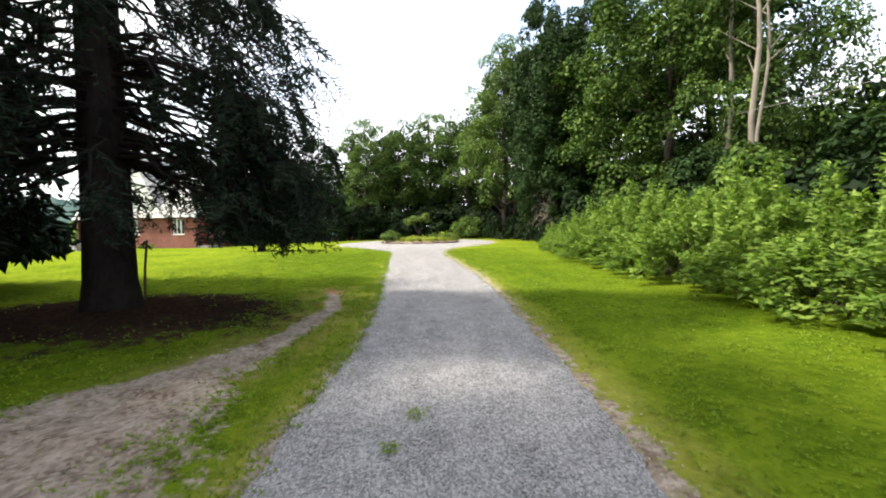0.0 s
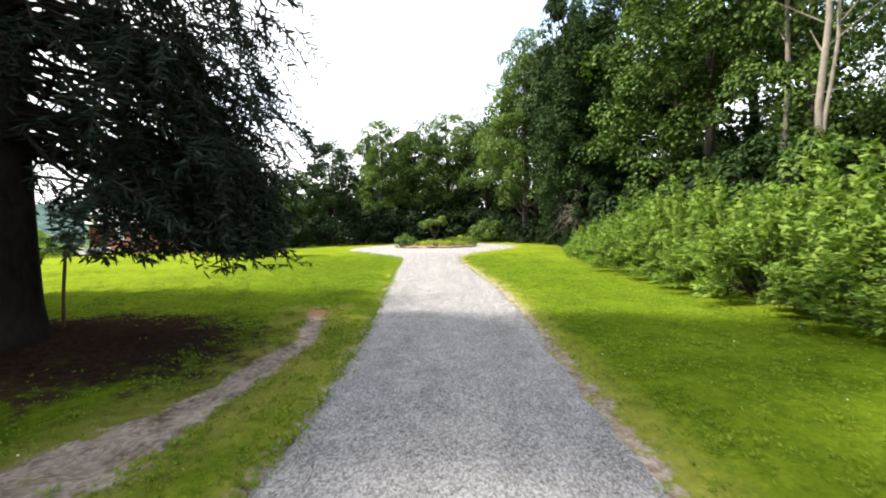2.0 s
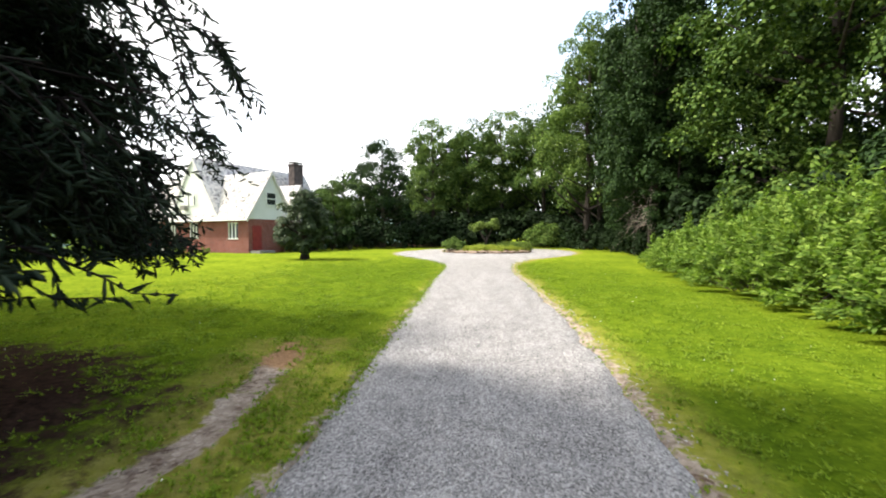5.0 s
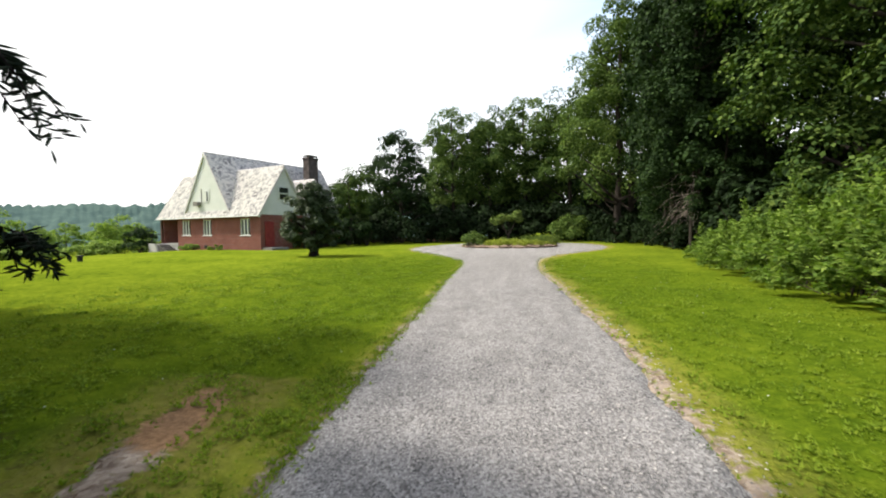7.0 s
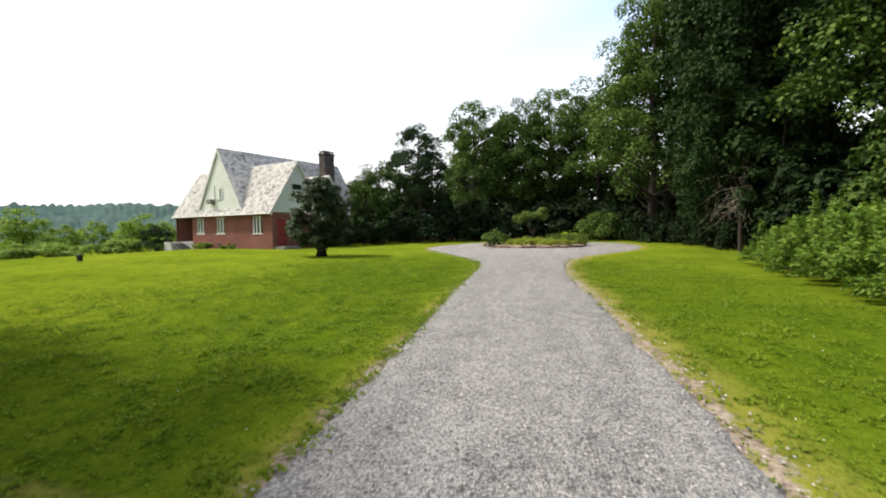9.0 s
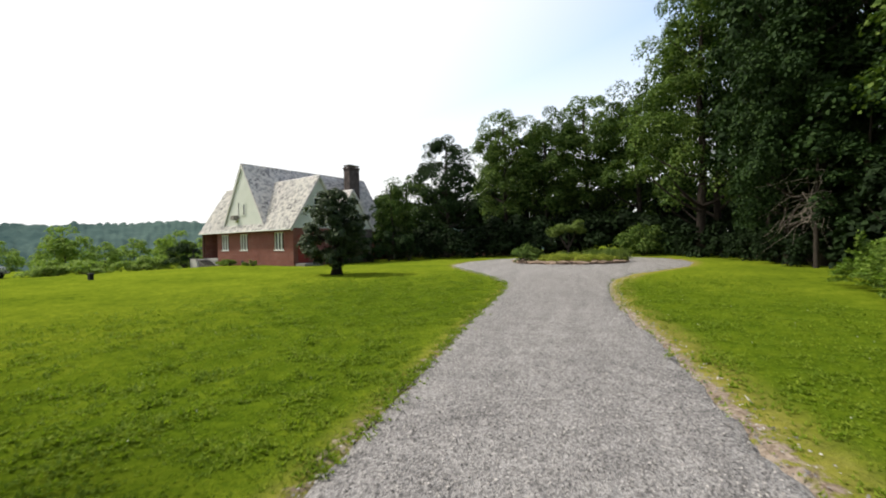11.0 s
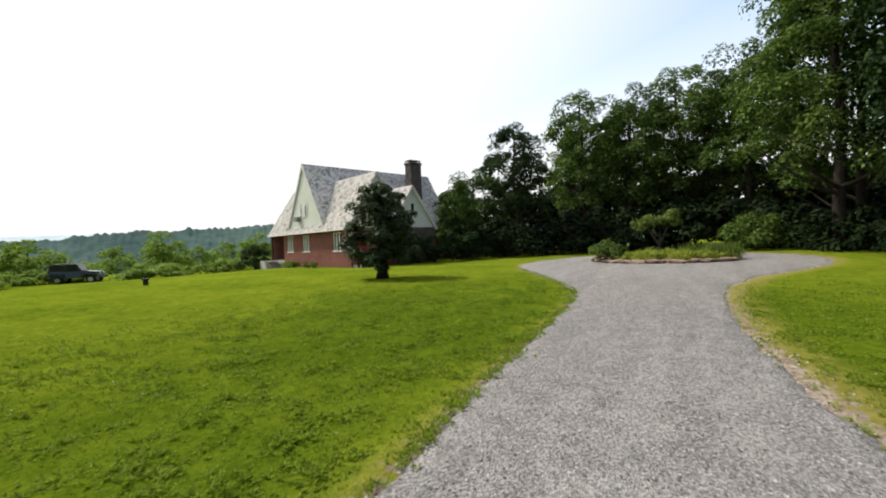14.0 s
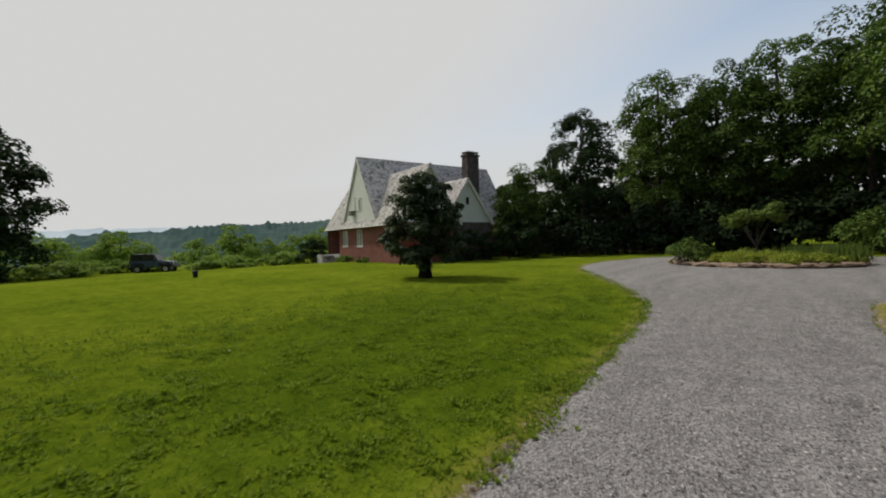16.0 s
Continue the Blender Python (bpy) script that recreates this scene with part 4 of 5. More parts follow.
def bare_stems():
    rng = np.random.default_rng(8)
    for x, y, h, lean, r in ((14.2, 21.4, 17, 0.02, 0.13), (13.1, 17.8, 16, -0.02, 0.13), (13.5, 18.4, 15, 0.03, 0.08)):
        e = tagged(new("bare_tree"), "tall pale bare tree stem among the foliage", "tree", "bare stems")
        path = [((lean * z + 0.12 * math.sin(z * 0.8 + x), 0.1 * math.sin(z * 0.6 + y), z), r * (1.2 - 0.9 * z / h)) for z in np.linspace(-0.2, h, 12)]
        v, f = tubes([path], 9)
        part("trunk", mesh_of("trunk", v, f, M_BARKP, True), None, e)
        for k in range(7):
            z = rng.uniform(h * 0.45, h * 0.95)
            a, ln = rng.uniform(0, 6.28), rng.uniform(1.2, 2.6)
            p0 = np.array([lean * z + 0.12 * math.sin(z * 0.8 + x), 0.1 * math.sin(z * 0.6 + y), z])
            pts = [(p0 + np.array([math.cos(a) * ln * s, math.sin(a) * ln * s, ln * 0.9 * s]), 0.03 * (1 - 0.8 * s)) for s in np.linspace(0, 1, 5)]
            v, f = tubes([pts], 6)
            part("branch", mesh_of("branch", v, f, M_BARKP, True), None, e)
        e.matrix_world = pose(x, y, float(height(x, y)))
    # dead branches at the wood's edge
    e = tagged(new("dead_branches"), "tangle of bare dead branches at the wood's edge", "branches")
    for k in range(30):
        a = rng.uniform(2.2, 4.4)
        ln = rng.uniform(0.7, 1.9)
        z0 = rng.uniform(1.7, 3.6)
        kink = rng.normal(0, 0.17, (6, 3))
        rise = rng.uniform(-0.2, 0.5)
        pts = [((math.cos(a) * ln * s + kink[w][0] * s, math.sin(a) * ln * s + kink[w][1], z0 + ln * (rise * s - 0.8 * s * s) + kink[w][2] * s), 0.011 * (1 - 0.75 * s)) for w, s in enumerate(np.linspace(0, 1, 6))]
        v, f = tubes([pts], 5)
        part("branch", mesh_of("branch", v, f, M_BARKP, True), None, e)
    v, f = tubes([[((0, 0, -0.2), 0.09), ((0.05, 0.05, 2), 0.08), ((0.2, 0.1, 4.2), 0.04)]], 8)
    part("trunk", mesh_of("trunk", v, f, M_BARK, True), None, e)
    e.matrix_world = place(9.0, 35.6, float(height(9.0, 35.6)), 20, 1.25)


bare_stems()
for i, (x, y, r, t) in enumerate(((11.2, 16.0, 1.9, 4.4), (12.6, 20.0, 2.3, 5.0), (11.3, 23.5, 2.2, 4.6), (14.5, 14.0, 2.4, 4.8), (10.6, 27.0, 1.8, 3.6))):
    shrub("thicket_bush", "tall leafy thicket bush behind the hedge", 310 + i, x, y, r, t, 5200, 0.24, M_LEAFD if i % 2 else M_LEAF, "thicket behind the hedge", "bush")


# ---- hedge ----
def hedge_shrub(seed, r, h, count):
    """A shaggy shrub: bunches of arching shoots dressed with narrow leaves."""
    rng = np.random.default_rng(seed)
    e = tagged(new("hedge_shrub"), "overgrown bright green hedge shrub with arching shoots", "hedge", "hedge along the drive")
    shoots, P, N, A = [], [], [], []
    heads = [(i * 2.399 + rng.normal(0, 0.15), math.sqrt((i + 0.5) / (count // 10)), rng.uniform(0.78, 1.12)) for i in range(count // 10)]
    for i in range(count):
        a, q, k = heads[i % len(heads)]
        a, q = a + rng.normal(0, 0.085), min(1.0, max(0.0, q + rng.normal(0, 0.045)))
        root = np.array([math.cos(a), math.sin(a), 0]) * r * 0.3 * q
        tip_r = r * (0.2 + 0.88 * q) * rng.uniform(0.86, 1.08)
        tip = np.array([math.cos(a) * tip_r, math.sin(a) * tip_r, h * k * (1.05 - 0.94 * q ** 2.4) * rng.uniform(0.78, 1.1)])
        mid = root * 0.4 + tip * 0.6 + np.array([0, 0, h * 0.16])
        s = np.linspace(0, 1, 6)[:, None]
        C = (1 - s) ** 2 * root + 2 * s * (1 - s) * mid + s ** 2 * tip
        if i % 9 == 0:
            shoots.append([(c, 0.012 * (1 - 0.8 * t)) for c, t in zip(C, s[:, 0])])
        m = 19
        t = rng.uniform(0.3, 1.0, (m, 1)) ** 0.6
        Q = (1 - t) ** 2 * root + 2 * t * (1 - t) * mid + t ** 2 * tip
        D = unit(2 * (1 - t) * (mid - root) + 2 * t * (tip - mid))
        side = ball(m, rng)
        side = unit(side - D * np.sum(side * D, 1, keepdims=True))
        P.append(Q + side * 0.075 * rng.uniform(0.5, 1.5, (m, 1)))
        A.append(unit(D * 0.9 + side + np.array([0, 0, 0.35])))
        N.append(unit(np.cross(D, side) * 0.8 + np.array([0, 0, 1.2])))
    P, N, A = np.concatenate(P), np.concatenate(N), np.concatenate(A)
    P[:, 2] = np.maximum(P[:, 2], 0.04)
    v, f = leaves(P, N, 0.165, 0.066, rng, 0.0, A)
    part("foliage", mesh_of("foliage", v, f, M_HEDGE), None, e)
    v, f = tubes(shoots, 3)
    tagged(part("brushwood", mesh_of("brushwood", v, f, M_BARK), None, e), kind="stuff")
    return e


def hedge():
    kinds = [hedge_shrub(70, 1.75, 2.5, 310), hedge_shrub(71, 1.7, 2.35, 310), hedge_shrub(72, 1.8, 2.6, 310)]
    rng = np.random.default_rng(9)
    spots, y = [], -2.3
    while y < 27.5:
        bend, end = max(0, y - 17) * 0.075, max(0, y - 20)
        spots.append((6.35 + 0.12 * math.sin(y) + bend, y, 0.9 - end * 0.03, 0.68 - end * 0.02))
        spots.append((8.1 + 0.25 * math.cos(y) + bend, y + 0.9, 1.05 - end * 0.03, 1.02 - end * 0.035))
        y += 1.8
    for i, (x, y, s, sz) in enumerate(spots):
        m = place(x, y, float(height(x, y)), i * 67, s, sz * rng.uniform(0.85, 1.15))
        if i < 3:
            kinds[i].matrix_world = m
        else:
            copy_thing(kinds[i % 3], m @ Matrix.Diagonal([1 / q for q in kinds[i % 3].scale] + [1]))


hedge()


# ---- spruce ----
def sprigs(O, D, L, R, needles, rng):
    """Needle-clad shoots: a pointed body with single needles standing off it."""
    k = len(O)
    D = unit(D)
    A = unit(np.cross(D, rng.normal(0, 1, (k, 3))))
    B = np.cross(D, A)
    V = np.empty((k, 7, 3))
    for i in range(3):
        w = math.cos(2.094 * i) * A + math.sin(2.094 * i) * B
        V[:, i] = O + w * R * 0.55
        V[:, 3 + i] = O + D * L * 0.55 + w * R
    V[:, 6] = O + D * L
    tri = np.array([(i, (i + 1) % 3, 3 + (i + 1) % 3) for i in range(3)] + [(i, 3 + (i + 1) % 3, 3 + i) for i in range(3)] + [(3 + i, 3 + (i + 1) % 3, 6) for i in range(3)])
    F = (np.arange(k)[:, None, None] * 7 + tri[None]).reshape(-1, 3)
    V = V.reshape(-1, 3)
    if needles:
        q = np.repeat(np.arange(k), needles)
        side = ball(len(q), rng)
        p = O[q] + D[q] * L[q] * rng.uniform(0.1, 1.0, (len(q), 1))
        d = unit(D[q] * 0.9 + side)
        w = unit(np.cross(d, side)) * R[q] * 0.22
        T = np.stack([p - w, p + w, p + d * R[q] * 2.4], 1).reshape(-1, 3)
        F = np.concatenate([F, len(V) + np.arange(len(T)).reshape(-1, 3)])
        V = np.concatenate([V, T])
    return V, F


def spruce(x, y, base, seed, full, tall=10.0):
    rng = np.random.default_rng(seed)
    e = tagged(new("spruce_tree"), "huge old dark spruce with drooping boughs on the lawn", "tree")
    # not full: a coarse unseen tree added only for the shade it casts
    H = 13.8 if full else tall
    trunk = [((0.0, 0.0, z), r) for z, r in ((-0.3, 0.5), (0.1, 0.42), (0.4, 0.375), (1.2, 0.35), (2.5, 0.335), (5, 0.29), (H * 0.8, 0.16), (H * 0.93, 0.07), (H, 0.03))]
    v, f = tubes([trunk], 18)
    part("trunk", mesh_of("trunk", v, f, M_BARKD, True), None, e)
    wood, twigs, O, D, L, R = [], [], [], [], [], []
    down = np.array([0, 0, -1.0])
    for i in range(370 if full else int(13 * tall)):
        z = (2.3 if full else 1.3) + (H - 2.8) * rng.uniform(0, 1) ** 1.7
        a, t = (i * 2.399 if i % 3 else rng.uniform(-0.45, 1.0) if i % 2 else rng.uniform(-3.1, 0.7)) + rng.normal(0, 0.25), z / H
        if full and z < 6.5 and math.cos(a + 0.95) > 0.86 and rng.random() < (0.9 if z < 3.3 else 0.62):
            continue
        if full and z > 6.5 and rng.random() < 0.4:
            continue
        if full and z < 3.8 and math.sin(a) > 0.7 and rng.random() < 0.5:
            continue
        low = full and i < 10
        if low:
            a, z = (rng.uniform(-0.1, 0.5) if i < 5 else rng.uniform(0.72, 1.15)), rng.uniform(2.6, 3.4)
        fine = full and z < 7.5
        ln = (3.5 if full else 4.3) * (1 - t ** 3) ** 0.6 * rng.uniform(0.8, 1.0) * (1 + 0.07 * math.cos(a)) * (1 - (0.3 if z < 3.5 else 0.2) * max(0, math.sin(a)))
        d = np.array([math.cos(a), math.sin(a), 0])
        sd = np.array([-d[1], d[0], 0])
        sag, lift = rng.uniform(0.28, 0.55) * ln, rng.uniform(0.0, 0.3) * ln
        if low:
            ln, lift = (rng.uniform(3.0, 3.4) if i < 5 else rng.uniform(2.7, 3.2)), 0.0
            sag = (z - 1.0 + rng.uniform(-0.35, 0.2)) / 1.3
        wander = rng.normal(0, 0.14, (9, 3))
        s = np.linspace(0, 1, 9)
        C = np.array([d * ln * q + wander[w] * q * 1.3 + np.array([0, 0, z + lift * q - sag * 1.3 * q ** 1.7 + 0.3 * ln * max(0, q - 0.78)]) for w, q in enumerate(s)])
        C[:, 2] = np.maximum(C[:, 2], 1.1 if low else rng.uniform(1.3, 2.0))
        wood.append([(c, 0.042 * (1 - t * 0.4) * (1 - 0.85 * q)) for c, q in zip(C, s)])
        bunch = rng.uniform(0.45, 1.0, 3)
        for j in range(int(ln * (4.0 if z < 6.0 else 2.0)) + 3 if full else int(ln * 1.5) + 2):
            inner = (0.6 if math.cos(a + 0.3) > -0.3 else 0.35) if z < 5 else 0.3
            q = rng.uniform(inner, 1.0) ** 0.8
            if j % 3:
                q = min(1.0, max(inner, bunch[j % 3] + rng.normal(0, 0.05)))
            o = np.array([np.interp(q, s, C[:, w]) for w in range(3)])
            out = unit(d * rng.uniform(0.2, 0.9) + sd * rng.choice((-1, 1)) * rng.uniform(0.2, 0.9) + down * (rng.uniform(0.0, 0.5) if j % 2 else rng.uniform(0.5, 1.5)))
            bl = rng.uniform(0.5, 1.2) * (1.15 - 0.5 * q) * (1 - 0.3 * t)
            u_ = np.linspace(0, 1, 5)
            B = o + out * bl * u_[:, None] + down * (rng.uniform(0.3, 0.9) * bl * (u_ ** 1.6 - (0.5 if low else 0.2) * u_ ** 4))[:, None] + rng.normal(0, 0.025, (5, 3)) * u_[:, None]
            B[:, 2] = np.maximum(B[:, 2], 0.85 if low else 1.05 if math.cos(a) > 0.5 else 1.25)
            if full:
                twigs.append([(c, 0.012 * (1.1 - w)) for c, w in zip(B, u_)])
            across = unit(np.cross(out, [0, 0, 1.0]))
            m = 20 if fine else 4
            w = np.linspace(0.08, 1.0, m)
            sides = np.where(np.arange(m) % 2, 1.0, -1.0)[:, None] * (w < 0.97)[:, None]
            O.append(np.stack([np.interp(w, u_, B[:, c]) for c in range(3)], 1))
            D.append(unit(out * 0.45 + across * sides * 0.9 + down * rng.uniform(-0.2, 0.7, (m, 1)) + rng.normal(0, 0.45, (m, 3))))
            L.append(((0.17 - 0.07 * w) if fine else (0.3 - 0.14 * w))[:, None] * rng.uniform(0.7, 1.25, (m, 1)) * (1 if fine else 2.1))
            R.append(rng.uniform(0.010, 0.016, (m, 1)) * (1 if fine else 6.0))
    v, f = sprigs(np.concatenate(O), np.concatenate(D), np.concatenate(L), np.concatenate(R), 3 if full else 0, rng)
    part("crown", mesh_of("crown", v, f, M_NEEDLE), None, e)
    for path in wood:
        v, f = tubes([path], 6)
        part("bough", mesh_of("bough", v, f, M_BARKD, True), None, e)
    if twigs:
        v, f = tubes(twigs, 3)
        tagged(part("twig_work", mesh_of("twig_work", v, f, M_BARKD, True), None, e, "bare brown hanging twigs"), kind="stuff")
    e.matrix_world = pose(x, y, base)


spruce(-5.5, 7.0, 0.3, 12, True)
# coarse unseen spruces, added out of view to shade the lawn and drive
spruce(-14.2, 10.2, 0.0, 13, False, 17.0)
spruce(-17.2, 8.8, 0.0, 18, False, 18.0)
spruce(-8.6, 0.2, 0.0, 14, False, 14.6)
spruce(-9.6, -4.6, 0.0, 17, False, 17.0)
spruce(-11.6, 6.0, 0.0, 15, False, 16.5)
spruce(-11.0, 2.2, 0.0, 16, False, 20.0)
v, f = tubes([[((0, 0, -0.3), 0.022), ((0.03, 0.02, 0.6), 0.022), ((0.08, 0.02, 1.15), 0.022)]], 8)
k = tagged(new("stake", mesh_of("stake", v, f, M_RUST, True)), "thin rusty steel stake leaning beside the spruce trunk", "stake")
k.matrix_world = pose(-5.5, 7.75, 0.2, 0, 0, 20)


# ---- planted bed in the turning circle ----
def bed():
    rng = np.random.default_rng(21)
    cx, cy, rx, ry = -2.2, 41.6, 3.5, 3.1
    rings, seg = 9, 48
    V, F = [(cx, cy, 0.42)], []
    for r in range(1, rings + 1):
        for s in range(seg):
            a, t = 2 * math.pi * s / seg, r / rings
            V.append((cx + math.cos(a) * rx * t, cy + math.sin(a) * ry * t, 0.42 * (1 - t ** 2.4) - 0.01 * (r == rings) + rng.normal(0, 0.012)))
    Fq = []
    for r in range(1, rings):
        for s in range(seg):
            a, b_ = 1 + (r - 1) * seg + s, 1 + (r - 1) * seg + (s + 1) % seg
            Fq.append((a, b_, b_ + seg, a + seg))
    for s in range(0, seg, 2):
        Fq.append((0, 1 + s, 1 + (s + 1) % seg, 1 + (s + 2) % seg))
    m = new("flower_bed", mesh_of("flower_bed", V, Fq, M_MULCH, True))
    tagged(m, "low planted mound of brown mulch in the turning circle", "flower bed")
    base = []
    for i in range(5):
        bm = bmesh.new()
        bmesh.ops.create_icosphere(bm, subdivisions=1, radius=1.0)
        for q in bm.verts:
            q.co *= 1 + rng.uniform(-0.22, 0.22)
            q.co.z = q.co.z * 0.5
        me = bpy.data.meshes.new("stone")
        bm.to_mesh(me)
        bm.free()
        me.materials.append(M_STONE)
        base.append(me)
    n = 62
    for i in range(n):
        a = 2 * math.pi * i / n
        o = new("stone", base[i % 5])
        o.parent = m
        s = rng.uniform(0.22, 0.42)
        o.matrix_basis = pose(cx + math.cos(a) * (rx + rng.uniform(-0.08, 0.08)), cy + math.sin(a) * (ry + rng.uniform(-0.08, 0.08)), 0.06 + s * 0.15, rng.uniform(-12, 12), rng.uniform(-12, 12), math.degrees(a) + 90) @ Matrix.Diagonal((s * 1.35, s, s * 0.75, 1))
    # low mats of ground cover
    for i, (x, y, r, t, mt) in enumerate(((-3.9, 39.9, 0.9, 0.36, M_GRASSY), (-2.9, 39.4, 1.1, 0.38, M_GRASSY), (-1.7, 39.3, 1.1, 0.36, M_GRASSY), (-0.5, 39.6, 1.1, 0.34, M_GRASSY), (-3.2, 40.6, 1.2, 0.46, M_GRASSY), (-1.9, 40.5, 1.3, 0.46, M_GRASSY), (-0.6, 40.6, 1.2, 0.44, M_BED), (0.5, 40.5, 0.8, 0.36, M_GRASSY), (-2.4, 41.8, 1.4, 0.5, M_BED))):
        shrub("ground_cover", "low mat of yellow-green ground cover in the bed", 200 + i, x, y + 0.35, r, t * 0.78, 2000, 0.085, mt, "ground cover mats", "plant", z=0.12)
    shrub("bed_shrub", "rounded grey-green shrub at the bed's edge", 210, -5.1, 40.2, 1.15, 1.05, 3000, 0.12, M_LEAF2, "", "shrub", z=0.03)
    shrub("bed_shrub", "small grey-green shrub at the bed's edge", 211, -4.3, 41.2, 0.6, 0.8, 1200, 0.11, M_LEAF, "", "shrub", z=0.12)
    # iris-like upright leaves
    for i, (x, y) in enumerate(((-0.2, 41.6), (0.45, 41.0), (0.75, 41.4), (1.0, 41.9), (0.3, 41.9), (-0.9, 42.0))):
        e = tagged(new("iris_clump"), "clump of upright blade leaves in the bed", "plant", "iris clumps")
        k = 260
        q = rng.normal(0, 0.28, (k, 3))
        q[:, 2] = 0.3 + rng.uniform(-0.05, 0.1, k)
        v, f = leaves(q, np.c_[rng.normal(0, 1, (k, 2)), np.zeros(k)], 0.95, 0.04, rng, 0, np.tile([0, 0, 2.0], (k, 1)))
        part("foliage", mesh_of("foliage", v, f, M_BED), None, e)
        e.matrix_world = pose(x, y, 0.12)
    t = tagged(new("bed_tree"), "small pale green ornamental tree with a forked trunk", "tree")
    v, f = tubes([[((0, 0, -0.1), 0.09), ((0, 0, 0.55), 0.07), ((-0.35, 0, 1.15), 0.05), ((-0.75, 0.1, 1.8), 0.02)], [((0, 0, 0.5), 0.06), ((0.3, 0.05, 1.2), 0.045), ((0.65, 0, 1.95), 0.015)], [((0, 0, 0.5), 0.05), ((0.05, 0.2, 1.3), 0.03), ((0.0, 0.3, 1.7), 0.015)]], 8)
    part("trunk", mesh_of("trunk", v, f, M_BARK, True), None, t)
    P, N = [], []
    for cx_, cy_, cz_, rr in ((-0.95, 0, 1.75, 0.48), (-0.5, 0.1, 1.95, 0.45), (0.6, 0, 2.1, 0.42), (0.85, 0.1, 1.8, 0.3), (0.1, 0.2, 1.95, 0.35), (0.75, 0.0, 2.35, 0.25)):
        q = ball(330, rng)
        P.append(np.array([cx_, cy_, cz_]) + q * rr * rng.uniform(0.5, 1.1, (330, 1)) * (1.1, 1.1, 0.75))
        N.append(unit(q + (0, 0, 0.5)))
    v, f = leaves(np.concatenate(P), np.concatenate(N), 0.15, 0.09, rng)
    part("crown", mesh_of("crown", v, f, M_BED), None, t)
    t.matrix_world = place(-2.4, 42.7, 0.3, 0, 1.05)


bed()
shrub("edge_bush", "bright green bush where the lawn meets the wood", 230, 3.4, 54.6, 2.5, 2.6, 4500, 0.2, M_LEAF2, "", "bush")
shrub("edge_bush", "green bush where the lawn meets the wood", 231, 6.3, 54.5, 1.9, 1.8, 3000, 0.2, M_LEAFD, "", "bush")


# ---- far side of the lawn ----
def valley():
    kinds = [broad_tree("field_tree", "round light green tree beyond the lawn", 80 + i, 6.0, 3.4, -1.2, M_FIELD, M_BARK, 2600, 0.38, 40, group="trees beyond the lawn", lobe=(0.2, 0.36)) for i in range(2)]
    spots = [(0, -63.5, 45, 0.95, 0.95), (1, -66, 51, 0.6, 0.6), (0, -57, 54.5, 0.85, 0.85), (1, -95, 52, 1.2, 1.1), (0, -90, 36, 1.2, 1.0), (1, -80, 28, 1.1, 0.85), (0, -78, 70, 1.0, 0.9), (1, -75, 61, 0.9, 0.8),
             (0, -105, 66, 1.5, 1.2), (1, -110, 40, 1.6, 1.2), (0, -120, 84, 1.8, 1.2), (1, -70, 33, 1.1, 0.85), (0, -100, 20, 1.4, 1.0), (1, -130, 60, 2, 1.3), (0, -66, 24, 1.0, 0.8), (1, -85, 82, 1.2, 1.0), (0, -60, 72, 1.1, 0.95), (1, -48, 75, 1.2, 1.1), (0, -40, 66, 1.0, 1.0)]
    for i, (k, x, y, sx, sz) in enumerate(spots):
        m = place(x, y, float(height(x, y)), i * 51, sx, sz)
        if i < 2:
            kinds[k].matrix_world = m
        else:
            copy_thing(kinds[k], m @ Matrix.Diagonal([1 / q for q in kinds[k].scale] + [1]))
    low = [shrub("hedgerow_bush", "rough weedy bush along the lawn's far edge", 240 + i, 0, 0, 2.1, 1.35, 900, 0.25, M_FIELD, "hedgerow", "bush") for i in range(2)]
    rng = np.random.default_rng(5)
    for i in range(44):
        t = i / 43
        x, y = -52 + 13 * t + rng.normal(0, 0.8), 9 + 38 * t + rng.normal(0, 0.6)
        if 24.5 < y < 32.5:
            x -= 4
        m = place(x, y, float(height(x, y)), i * 77, rng.uniform(0.8, 1.25), rng.uniform(0.5, 0.85))
        if i < 2:
            low[i].matrix_world = m
        else:
            copy_thing(low[i % 2], m @ Matrix.Diagonal([1 / q for q in low[i % 2].scale] + [1]))
    d = shrub("house_bush", "dense dark green bush beside the house steps", 250, -37.3, 40.6, 1.6, 2.5, 3000, 0.18, M_LEAFD, "", "bush")
    d = broad_tree("lawn_edge_tree", "large backlit tree at the lawn's far edge, leaves coloured dark", 260, 12.0, 4.9, -1.6, M_LEAFD, M_BARK, 24000, 0.3, 150, lobe=(0.16, 0.28))
    d.matrix_world = place(-43.5, 17.4, -0.5, 0, 1.22, 1.0)


valley()


